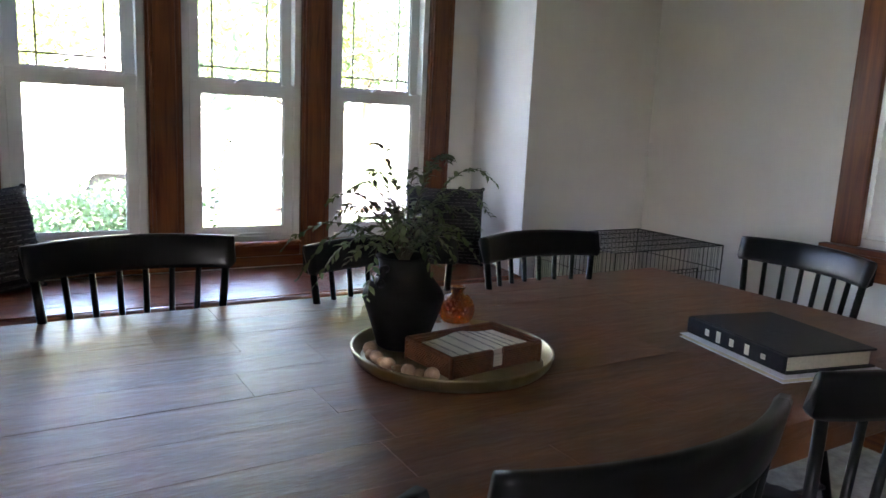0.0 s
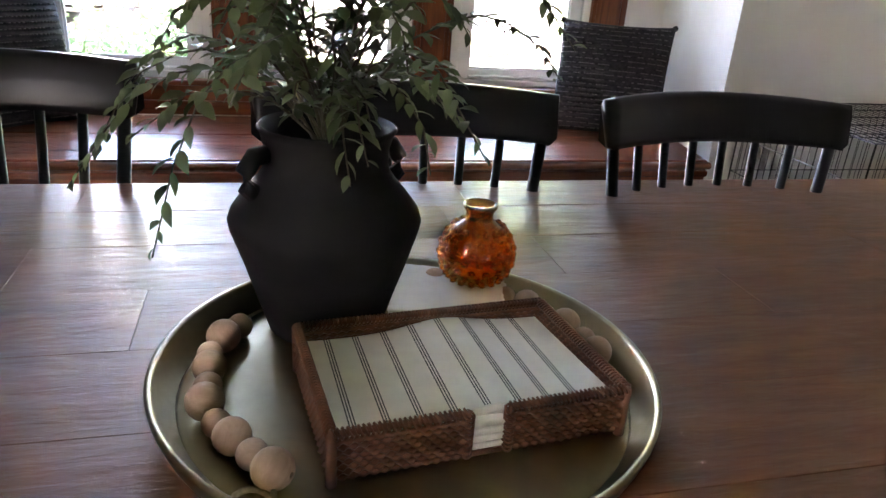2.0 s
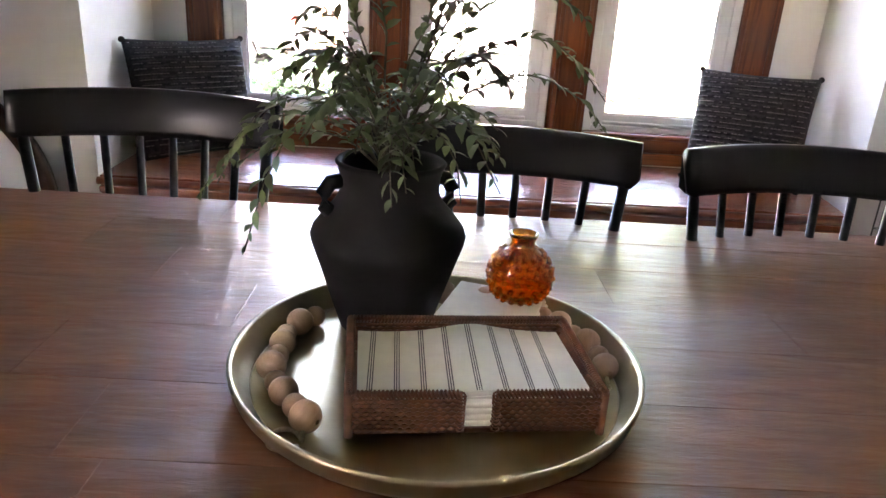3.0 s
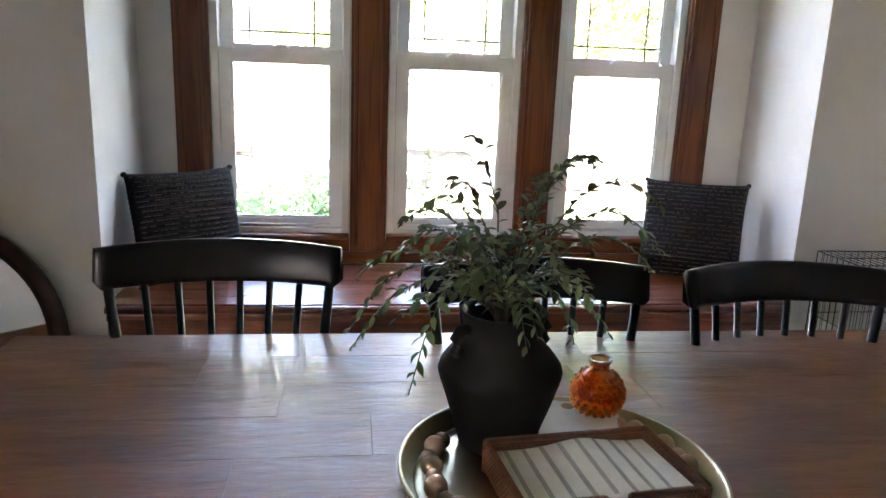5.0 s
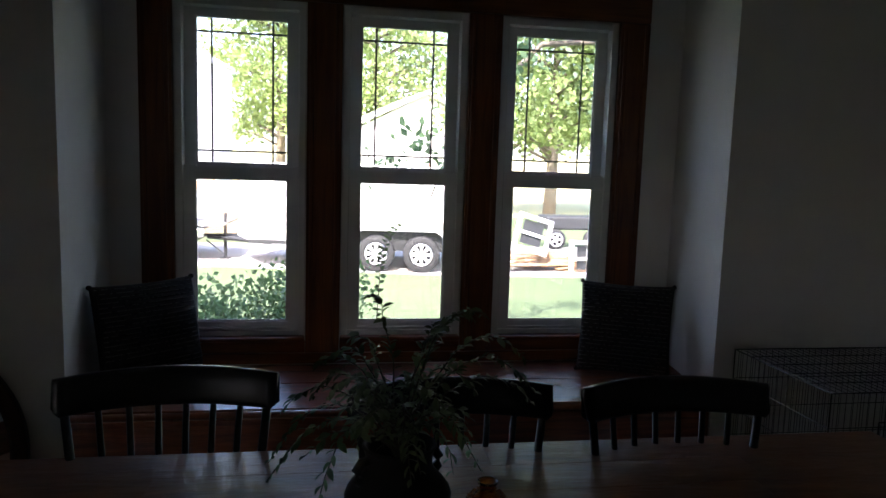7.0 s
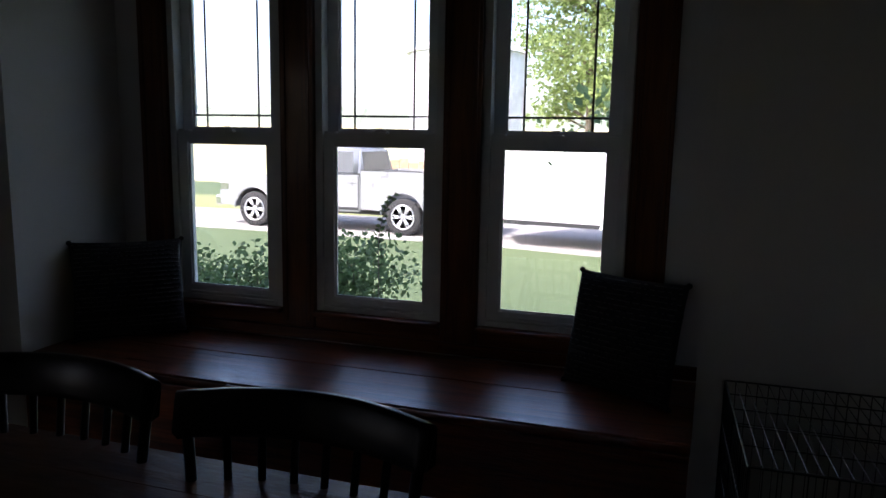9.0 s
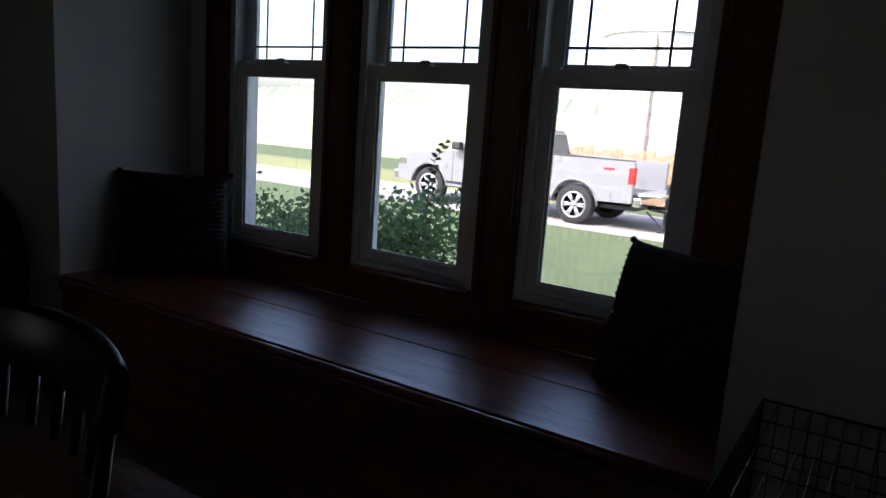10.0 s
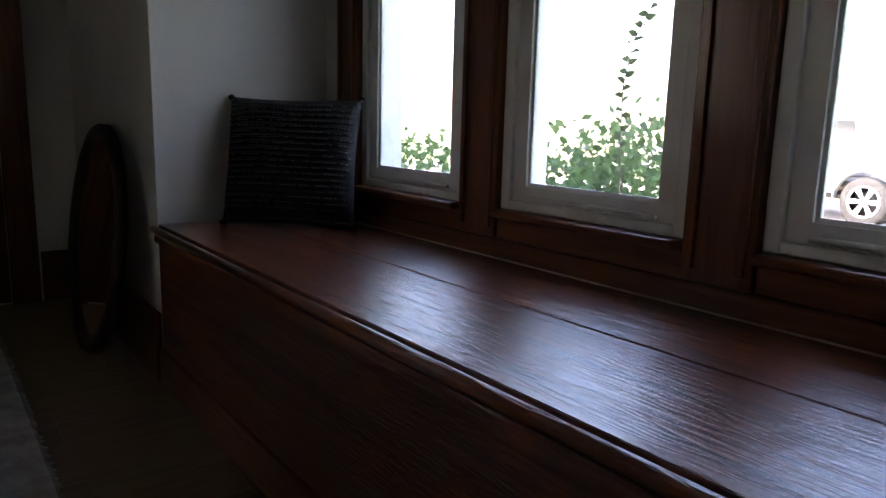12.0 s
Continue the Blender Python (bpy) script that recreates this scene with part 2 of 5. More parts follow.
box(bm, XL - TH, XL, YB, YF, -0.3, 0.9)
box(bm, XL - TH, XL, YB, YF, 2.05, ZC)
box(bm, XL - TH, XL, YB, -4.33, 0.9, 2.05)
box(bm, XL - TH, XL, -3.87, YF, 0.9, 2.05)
setting("wall_left", bm, M_WALL, "off-white painted side wall with an opening", "wall")
# unseen slab added outside that opening, to keep direct sun out
setting("porch_roof", bbox(XL - 2.8, XL - TH - 0.002, YB, -1.5, 2.35, 2.45), M_CEIL, "unseen slab added beside the house to block the sun", "roof")
setting("wall_back", bbox(XL - TH, XR + TH, YB - TH, YB, -0.3, ZC), M_WALL, "off-white painted plain rear wall", "wall")
# unseen mass over the ceiling, added so the house shades the near lawn
setting("house_upper", bbox(XL - 3.0, XR + 2.5, YB - TH, 0.3, ZC + 0.152, 5.6), M_WALL, "unseen block added above the house to shade the near lawn", "wall")
# right wall, with the opening of the blind's window
RY0, RY1, RZ0, RZ1 = -1.715, -2.62, 0.86, 2.05
bm = bmesh.new()
box(bm, XR, XR + TH, RY0, YF, -0.3, ZC)
box(bm, XR, XR + TH, YB, RY1, -0.3, ZC)
box(bm, XR, XR + TH, RY1, RY0, -0.3, RZ0)
box(bm, XR, XR + TH, RY1, RY0, RZ1, ZC)
setting("wall_right", bm, M_WALL, "off-white painted side wall with an opening", "wall")
# the wall of the bay behind the seat, with three openings
bay = tagged(new("wall_bay"), "off-white painted wall round three windows", "wall", kind="structure")
xs = [BLB] + [e for c in W_C for e in (c - WU, c + WU)] + [BRB]
for a, b in zip(xs[::2], xs[1::2]):
    part("pier", bbox(a, b, 0.0, 0.14, -0.3, ZC), M_WALL, bay)
for c in W_C:
    part("wall_below", bbox(c - WU, c + WU, 0.0, 0.14, -0.3, WZ0), M_WALL, bay)
    part("wall_above", bbox(c - WU, c + WU, 0.0, 0.14, WZ1, ZC), M_WALL, bay)


def window_unit(cx, num):
    """A white double-hung window with a border grille in its upper sash."""
    w = tagged(new("window_%d" % num), "white vinyl double-hung window with border grille, closed", "window", "three windows of the bay", "structure")
    w.matrix_basis = pose(cx, 0, 0)
    j = 0.03
    for nm, a in (("window_jamb", (-WU, -WU + j, -0.012, 0.10, WZ0, WZ1)), ("window_jamb", (WU - j, WU, -0.012, 0.10, WZ0, WZ1)),
                  ("window_head", (-WU + j, WU - j, -0.012, 0.10, WZ1 - 0.03, WZ1)), ("window_sill", (-WU + j, WU - j, -0.012, 0.11, WZ0, WZ0 + 0.022))):
        part(nm, bbox(*a, bev=0.003), M_VINYL, w)
    g, s = 0.187, WU - j
    for nm, y0, y1, z0, z1, g0, g1 in (("lower_sash", 0.0, 0.035, 0.680, 1.362, 0.716, 1.318), ("upper_sash", 0.04, 0.075, 1.325, 2.0, 1.374, 1.970)):
        sash = part(nm, bmesh_frame(-s, s, z0, z1, -g, g, g0, g1, y0, y1), M_VINYL, w)
        pane = part("pane", bbox(-g - 0.004, g + 0.004, (y0 + y1) / 2 - 0.002, (y0 + y1) / 2 + 0.002, g0 - 0.004, g1 + 0.004), M_GLASS, sash)
        pane.visible_shadow = False
        # slanted glazing bead round the pane
        bd = bmesh_frame(-g - 0.001, g + 0.001, g0 - 0.001, g1 + 0.001, -g + 0.008, g - 0.008, g0 + 0.008, g1 - 0.008, y0 + 0.008, y0 + 0.013)
        part("glazing_bead", bd, M_VINYL, sash)
        if nm == "upper_sash":
            for x in (-0.122, 0.122):
                part("grille_bar", bbox(x - 0.004, x + 0.004, 0.052, 0.054, g0, g1), M_GRILLE, sash)
            for z in (g0 + 0.055, g1 - 0.062):
                part("grille_bar", bbox(-g, g, 0.0495, 0.0515, z - 0.004, z + 0.004), M_GRILLE, sash)
        else:
            lb = bmesh.new()
            tube(lb, ((-0.022, 0.014, 1.368), (-0.012, 0.012, 1.376), (0.012, 0.012, 1.376), (0.022, 0.014, 1.368)), 0.008, 8)
            box(lb, -0.03, 0.03, 0.002, 0.03, 1.362, 1.369, bev=0.002)
            part("sash_lock", lb, M_VINYL, sash, "white sash lock")
            for sx in (-1, 1):
                part("tilt_latch", bbox(sx * s - (0.05 if sx > 0 else 0.0), sx * s + (0.0 if sx > 0 else 0.05), 0.004, 0.03, 1.3625, 1.370, bev=0.002), M_VINYL, sash)
            part("lift_rail", bbox(-g, g, -0.012, 0.0, 0.685, 0.695, bev=0.003), M_VINYL, sash)
    return w


def bmesh_frame(x0, x1, z0, z1, a0, a1, b0, b1, y0, y1):
    """A flat frame: outer rectangle x0..x1, z0..z1; inner a0..a1, b0..b1."""
    bm = bmesh.new()
    box(bm, x0, a0, y0, y1, z0, z1)
    box(bm, a1, x1, y0, y1, z0, z1)
    box(bm, a0, a1, y0, y1, z0, b0)
    box(bm, a0, a1, y0, y1, b1, z1)
    return bm


for i, c in enumerate(W_C):
    window_unit(c, i + 1)

# stained casing round the three windows: uprights stand proud of the wall, each with a moulded edge
trim = tagged(new("trim"), "dark red-brown stained wooden casing round the windows", "window trim", kind="structure")
VERT = pose(0, 0, 0, 0, -90, 0)   # turns a board's x upright, so that its grain runs up


def upright(nm, x0, x1, z0, z1, y0=-0.028, y1=-0.001, bev=0.004):
    o = part(nm, bbox(z0, z1, y0, y1, -x1, -x0, bev=bev), M_TRIM, trim, at=VERT)
    return o


for x0, x1 in ((-1.06, -0.932), (-0.406, -0.263), (0.263, 0.404), (0.93, 1.065)):
    upright("casing", x0, x1, 0.585, 2.035)
    upright("casing_moulding", x0 + 0.012, x0 + 0.028, 0.61, 2.03, -0.036, -0.0282, 0.003)
    upright("casing_moulding", x1 - 0.028, x1 - 0.012, 0.61, 2.03, -0.036, -0.0282, 0.003)
part("head_casing", bbox(-1.06, 1.065, -0.03, -0.001, 2.0365, 2.15, bev=0.004), M_TRIM, trim)
part("head_cap", bbox(-1.085, 1.09, -0.045, -0.001, 2.1515, 2.175, bev=0.006), M_TRIM, trim)
for c in W_C:
    part("stool", bbox(c - 0.261, c + 0.259, -0.05, -0.001, 0.638, 0.657, bev=0.006), M_TRIM, trim)
part("apron_board", bbox(BLB + 0.002, BRB - 0.002, -0.026, -0.001, 0.5375, 0.583, bev=0.003), M_TRIM, trim)
for a, b in ((-0.9305, -0.4075), (-0.2615, 0.2615), (0.4055, 0.9285)):
    part("apron_panel", bbox(a, b, -0.02, -0.001, 0.5845, 0.6365, bev=0.002), M_TRIM, trim)

# window seat
SZ = 0.535
seat = thing("window_bench", pose(0, 0, 0), "built-in reddish-brown wooden window seat, worn and glossy", "window seat")


def bay_x(y, side):
    """Where the bay's side wall stands at y."""
    u = min(1, max(0, y / YF))
    return (BL * u + BLB * (1 - u)) + 0.002 if side < 0 else (BR * u + BRB * (1 - u)) - 0.002


for nm, y0, y1 in (("seat_board", -0.5735, -0.2895), ("seat_board", -0.2845, -0.028)):
    part(nm, slab_xy([(bay_x(y0, -1), y0), (bay_x(y0, 1), y0), (bay_x(y1, 1), y1), (bay_x(y1, -1), y1)], SZ - 0.026, SZ, 0.0016), M_SEAT, seat)
nose = bmesh.new()
tube(nose, ((BL + 0.003, -0.589, SZ - 0.0135), (BR - 0.003, -0.589, SZ - 0.0135)), 0.0125, 12)
part("nosing", nose, M_SEAT, seat, "rounded worn front edge", smooth=True)
part("cove_moulding", bbox(BL + 0.003, BR - 0.003, -0.590, -0.5765, SZ - 0.052, SZ - 0.031, bev=0.004), M_SEAT, seat)
part("front_panel", bbox(BL + 0.003, BR - 0.003, -0.5755, -0.555, FZ, SZ - 0.031, bev=0.002), M_SEAT, seat)
part("plinth", bbox(BL + 0.003, BR - 0.003, -0.590, -0.5765, FZ, 0.15, bev=0.004), M_SEAT, seat)

# baseboards
bb = tagged(new("baseboard"), "tall dark stained wooden baseboard", "baseboard", kind="structure")
bb.matrix_basis = pose(0, 0, FZ)
for a in ((XL, BL - 0.002, YF - 0.02, YF - 0.001), (BR + 0.002, XR, YF - 0.02, YF - 0.001)):
    part("board", bbox(a[0], a[1], a[2], a[3], 0, 0.22, bev=0.004), M_TRIM, bb)
for x0, x1, y0, y1 in ((XL + 0.001, XL + 0.02, -0.74, YF - 0.021), (XL + 0.001, XL + 0.02, YB, -1.86), (XR - 0.02, XR - 0.001, YB, YF - 0.021)):
    part("board", bbox(0, y1 - y0, -x1, -x0, 0, 0.22, bev=0.004), M_TRIM, bb, at=pose(0, y0, 0, 0, 0, 90))

# ---- dining table ----
TX0, TX1, TY0, TY1, TZ = -1.03, 1.065, -2.555, -1.468, 0.715
rng = random.Random(4)
table = thing("dining_table", pose((TX0 + TX1) / 2, (TY0 + TY1) / 2, FZ), "large brown wooden dining table of short staggered planks", "dining table")
tw, td = TX1 - TX0, TY1 - TY0
rows = 9
for r in range(rows):
    y0, y1 = -td / 2 + td * r / rows, -td / 2 + td * (r + 1) / rows
    cuts = [-tw / 2]
    p = -tw / 2 + rng.uniform(0.25, 0.7)
    while p < tw / 2 - 0.2:
        cuts.append(p)
        p += rng.uniform(0.42, 0.85)
    cuts.append(tw / 2)
    for a, b in zip(cuts, cuts[1:]):
        dz = rng.uniform(-0.0003, 0.0003)
        part("plank", bbox(-(b - a) / 2 + 0.0001, (b - a) / 2 - 0.0001, -(y1 - y0) / 2 + 0.0001, (y1 - y0) / 2 - 0.0001, TZ - 0.032, TZ + dz, bev=0.0004, seg=1),
             M_TABLE, table, at=pose((a + b) / 2, (y0 + y1) / 2, 0))
for sy in (-1, 1):
    part("edge_board", bbox(-tw / 2, tw / 2, -0.012, 0.012, TZ - 0.075, TZ - 0.033, bev=0.003), M_TABLE, table, at=pose(0, sy * (td / 2 - 0.014), 0))
    part("end_board", bbox(-td / 2 + 0.03, td / 2 - 0.03, -0.012, 0.012, TZ - 0.075, TZ - 0.033, bev=0.003), M_TABLE, table, at=pose(sy * (tw / 2 - 0.014), 0, 0, 0, 0, 90))
for sx in (-1, 1):
    for sy in (-1, 1):
        part("leg", bbox(0, TZ - 0.034, -0.045, 0.045, -0.045, 0.045, bev=0.005), M_TABLE, table, at=pose(sx * (tw / 2 - 0.10), sy * (td / 2 - 0.10), 0.0) @ VERT)


TZ += FZ      # the tabletop in the world


# ---- chairs ----
def dining_chair(at, label):
    """A black chair with a bowed top rail and eight slim spindles; it faces its own -y."""
    ch = thing("dining_chair", at, label, "chair", "black chairs round the table")
    sb = bmesh.new()
    n = 28
    ring = []
    for i in range(n):
        a = 2 * math.pi * i / n
        x, y = math.cos(a), math.sin(a)
        k = (abs(x) ** 4 + abs(y) ** 4) ** -0.25
        ring.append((0.225 * x * k * (1 - 0.06 * y * k), 0.205 * y * k - 0.005))
    top = [sb.verts.new((x, y, 0.452)) for x, y in ring]
    inn = [sb.verts.new((x * 0.8, y * 0.8, 0.442)) for x, y in ring]
    low = [sb.verts.new((x * 0.96, y * 0.96, 0.418)) for x, y in ring]
    mid = sb.verts.new((0, 0, 0.438))
    for i in range(n):
        j = (i + 1) % n
        sb.faces.new((low[i], low[j], top[j], top[i]))
        sb.faces.new((top[i], top[j], inn[j], inn[i]))
        sb.faces.new((inn[i], inn[j], mid))
    sb.faces.new(low[::-1])
    part("seat", sb, M_BLACK, ch, "scooped black seat", smooth=True)
    # bowed rail, thinner at its upper edge, its ends cut at a slant
    rb = bmesh.new()
    ns = 20
    prev = None
    for i in range(ns + 1):
        u = -1 + 2 * i / ns
        cut = 0.012 if abs(u) == 1 else 0.0
        x0, y0 = 0.229 * u, 0.225 - 0.062 * u * u
        nx, ny = 0.124 * u, 0.254
        ln = math.hypot(nx, ny)
        nx, ny = nx / ln, ny / ln
        sect = []
        for off, z in ((-0.011, 0.829), (0.011, 0.829), (0.013, 0.84), (0.012, 0.897), (0.007, 0.906), (-0.005, 0.906), (-0.0105, 0.897), (-0.0125, 0.84)):
            zz = z + (0.006 * (1 - u * u) if z > 0.85 else 0)
            sh = cut if z < 0.835 else 0
            sect.append(rb.verts.new((x0 - math.copysign(sh, u) + nx * off, y0 + ny * off + (z - 0.86) * 0.18, zz)))
        if prev:
            for a in range(8):
                rb.faces.new((prev[a], prev[(a + 1) % 8], sect[(a + 1) % 8], sect[a]))
        else:
            rb.faces.new(sect[::-1])
        prev = sect
    rb.faces.new(prev)
    part("top_rail", rb, M_BLACK, ch, "bowed black top rail", smooth=True)
    for i in range(8):
        u = -1 + 2 * i / 7
        xt, yt = 0.208 * u, 0.222 - 0.052 * u * u
        xb, yb = 0.168 * u, 0.172 - 0.03 * u * u
        spb = bmesh.new()
        r0 = 0.0115 if abs(u) == 1 else 0.0085
        tube(spb, ((xb, yb, 0.445), (xb + (xt - xb) * 0.4, yb + (yt - yb) * 0.4, 0.60), (xt, yt, 0.835)), r0, 8, r0 * 0.85)
        part("spindle", spb, M_BLACK, ch, smooth=True)
    for sx in (-1, 1):
        for sy in (-1, 1):
            lb = bmesh.new()
            tube(lb, ((sx * 0.15, sy * 0.135, 0.425), (sx * 0.185, sy * 0.17, 0.2), (sx * 0.215, sy * 0.20, 0.0)), 0.017, 10, 0.012)
            part("leg", lb, M_BLACK, ch, smooth=True)
        st = bmesh.new()
        tube(st, ((sx * 0.187, -0.172, 0.19), (sx * 0.187, 0.172, 0.19)), 0.009, 8)
        part("stretcher", st, M_BLACK, ch, smooth=True)
    st = bmesh.new()
    tube(st, ((-0.187, 0, 0.19), (0.187, 0, 0.19)), 0.009, 8)
    part("stretcher", st, M_BLACK, ch, smooth=True)
    return ch


CH = "black wooden spindle-back dining chair tucked under the table"
LOW = Matrix.Diagonal((1, 1, 0.978, 1))
far_chair = dining_chair(pose(-0.642, -1.628, FZ, 0, 0, 3) @ LOW, CH)
for x, y, rz in ((-0.030, -1.686, 1), (0.495, -1.708, 1), (-0.815, -2.525, 180), (-0.285, -2.530, 181), (0.31, -2.505, 178)):
    copy_thing(far_chair, pose(x, y, FZ, 0, 0, rz) @ LOW)
tagged(copy_thing(far_chair, pose(0.985, -1.94, FZ, 0, 0, -97) @ LOW), "black wooden spindle-back chair at the table's end")

# ---- tray and what stands on it ----
M_BRASS = simple("aged_brass", (0.36, 0.30, 0.18), 0.34, 0.95, var=0.10, scale=30, bmp=0.10, bscale=190)
M_VASE = simple("black_clay", (0.010, 0.0095, 0.009), 0.68, var=0.4, scale=12, bmp=0.35, bscale=45, spec=0.14)
M_AMBER = glass_mat("amber_glass", (0.66, 0.225, 0.025), 0.03, 1.48)
M_RATTAN = simple("rattan", (0.135, 0.046, 0.018), 0.5, var=0.45, scale=60, bmp=0.3, bscale=300)
M_LINEN = simple("napkin_paper", (0.78, 0.75, 0.68), 0.85, var=0.05, scale=40, bmp=0.2, bscale=400, spec=0.2)
M_STRIPE = simple("napkin_stripe", (0.10, 0.10, 0.10), 0.85, var=0.2, scale=200, bmp=0)
M_BEAD = wood("bead_wood", (0.42, 0.27, 0.17), (0.60, 0.42, 0.29), 0.55, grain=(30, 120, 120), scale=1.0, piece=0.25, bmp=0.1)
M_JUTE = simple("jute_cord", (0.50, 0.42, 0.30), 0.9, var=0.3, scale=200, bmp=0.3, bscale=600)
TS = Matrix.Scale(0.882, 4)
TCX, TCY = -0.137, -2.036
tray = thing("tray", pose(TCX, TCY, TZ + 0.001) @ TS, "round hammered brass tray with a low rim", "tray")
part("base", lathe([(0, 0.004), (0.19, 0.004), (0.208, 0.0045), (0.212, 0.001), (0.2, 0), (0, 0)], 64), M_BRASS, tray, smooth=True)
part("rim", lathe([(0.2125, 0.001), (0.2105, 0.006), (0.222, 0.018), (0.2265, 0.030), (0.230, 0.033), (0.2335, 0.0315), (0.233, 0.027), (0.228, 0.012), (0.217, 0.0), (0.2125, 0.001)], 72), M_BRASS, tray, "turned brass rim", smooth=True)
TT = TZ + 0.0050
VX, VY = -0.197, -1.930
vase = thing("vase", pose(VX, VY, TT) @ Matrix.Scale(0.985, 4), "matte black clay vase with two small lugs", "vase")
prof = [(0, 0.002), (0.049, 0.0), (0.054, 0.004), (0.062, 0.030), (0.075, 0.070), (0.0855, 0.104), (0.0868, 0.112), (0.084, 0.121), (0.073, 0.137), (0.0625, 0.149), (0.0565, 0.158), (0.0545, 0.166), (0.0548, 0.180), (0.058, 0.191), (0.061, 0.195),
        (0.0585, 0.198), (0.052, 0.192), (0.050, 0.170), (0.062, 0.144), (0.077, 0.112), (0.05, 0.02), (0, 0.012)]
vb = lathe(prof, 48)
for v in vb.verts:
    s = 1 + 0.025 * noise.noise(v.co * 22)
    v.co.x *= s
    v.co.y *= s
part("body", vb, M_VASE, vase, smooth=True)
for a in (200, 20):
    hb = bmesh.new()
    ca, sa = math.cos(radians(a)), math.sin(radians(a))
    tube(hb, [(ca * r, sa * r, z) for r, z in ((0.050, 0.176), (0.066, 0.174), (0.074, 0.162), (0.073, 0.148), (0.064, 0.139))], 0.0085, 10)
    part("lug", hb, M_VASE, vase, smooth=True)

# leafy branches in the vase
M_LEAF = leaf_mat("branch_leaf", (0.036, 0.056, 0.020), (0.125, 0.165, 0.070), 0.5, 0.25)
M_STEM = simple("branch_stem", (0.06, 0.055, 0.03), 0.7, var=0.3, scale=80)
lb = bmesh.new()
rows_l = ((0, 0, 0), (0.006, 0.0045, 0.001), (0.014, 0.0062, 0.002), (0.022, 0.0045, 0.001), (0.031, 0.0, -0.002))
pv = None
for x, w, z in rows_l:
    cur = [lb.verts.new((x, 0, z))] if w == 0 else [lb.verts.new((x, -w, z + 0.0012)), lb.verts.new((x, 0, z)), lb.verts.new((x, w, z + 0.0012))]
    if pv:
        if len(pv) == 1:
            lb.faces.new((pv[0], cur[0], cur[1])), lb.faces.new((pv[0], cur[1], cur[2]))
        elif len(cur) == 1:
            lb.faces.new((pv[0], cur[0], pv[1])), lb.faces.new((pv[1], cur[0], pv[2]))
        else:
            lb.faces.new((pv[0], cur[0], cur[1], pv[1])), lb.faces.new((pv[1], cur[1], cur[2], pv[2]))
    pv = cur
LEAF = mesh_of("leaf", lb, M_LEAF, True)
plant = thing("leafy_branches", pose(VX, VY, TT + 0.150) @ TS, "arching green leafy branches standing in the black vase", "branches")
rng = random.Random(11)
stems = [((-0.05, 0.08), 0.30, 0.01), ((-0.09, 0.02), 0.25, 0.02), ((0.21, -0.06), 0.30, 0.07), ((0.26, 0.03), 0.26, 0.11), ((0.28, 0.09), 0.20, 0.10), ((0.17, 0.10), 0.31, 0.05), ((-0.22, 0.24), 0.15, 0.10),
         ((-0.15, -0.11), 0.18, 0.17), ((-0.24, 0.08), 0.16, 0.14), ((-0.23, -0.02), 0.14, 0.12), ((0.10, 0.16), 0.27, 0.05), ((0.12, -0.13), 0.17, 0.10), ((0.02, -0.12), 0.12, 0.07), ((-0.08, -0.12), 0.17, 0.07),
         ((0.13, 0.02), 0.30, 0.03), ((-0.12, 0.04), 0.24, 0.04), ((0.07, -0.02), 0.26, 0.02), ((-0.15, 0.12), 0.22, 0.06)]
for k in range(24):
    a = 2 * math.pi * (k + rng.random()) / 24
    r = rng.uniform(0.09, 0.19) * (0.72 if math.sin(a) < -0.3 else 1)
    stems.append(((r * math.cos(a), r * math.sin(a)), rng.uniform(0.10, 0.22), rng.uniform(0.04, 0.10)))
count = 0
rest = bmesh.new()
for (dx, dy), up, drop in stems:
    pts = []
    for i in range(9):
        u = i / 8
        sp = u ** 1.15
        pts.append(Vector((dx * sp + rng.uniform(-1, 1) * 0.005, dy * sp + rng.uniform(-1, 1) * 0.005, up * (1 - (1 - u) ** 1.9) - drop * u ** 3 * 1.4 + 0.02)))
    sbm = bmesh.new()
    tube(sbm, pts, 0.0018, 5, 0.0007)
    stem = part("stem", sbm, M_STEM, plant, smooth=True)
    length = sum((b - a).length for a, b in zip(pts, pts[1:]))
    nl = int(length / 0.0088)
    for i in range(nl):
        u = 0.22 + 0.78 * (i + rng.random() * 0.5) / nl
        f = min(7.999, u * 8)
        p = pts[int(f)].lerp(pts[int(f) + 1], f - int(f))
        d = (pts[int(f) + 1] - pts[int(f)]).normalized()
        side = d.cross(Vector((0, 0, 1))).normalized() * (1 if i % 2 else -1)
        way = (d * rng.uniform(0.4, 1.0) + side * rng.uniform(0.5, 1.1) + Vector((0, 0, rng.uniform(-0.7, 0.35)))).normalized()
        q = way.to_track_quat('X', 'Z').to_euler()
        s = rng.uniform(0.55, 0.95) * (1.0 if u < 0.93 else 0.7)
        m = Matrix.LocRotScale(p, Euler((q.x + rng.uniform(-0.6, 0.6), q.y, q.z)), (s, s * rng.uniform(0.8, 1.25), s))
        if count < 300 and dy < 0.05:
            shared("leaf", LEAF, stem, m)
            count += 1
        else:
            o = len(rest.verts)
            rest.from_mesh(LEAF)
            rest.verts.ensure_lookup_table()
            for v in rest.verts[o:]:
                v.co = m @ v.co
part("leaves", rest, M_LEAF, plant, smooth=True)["kind"] = "stuff"

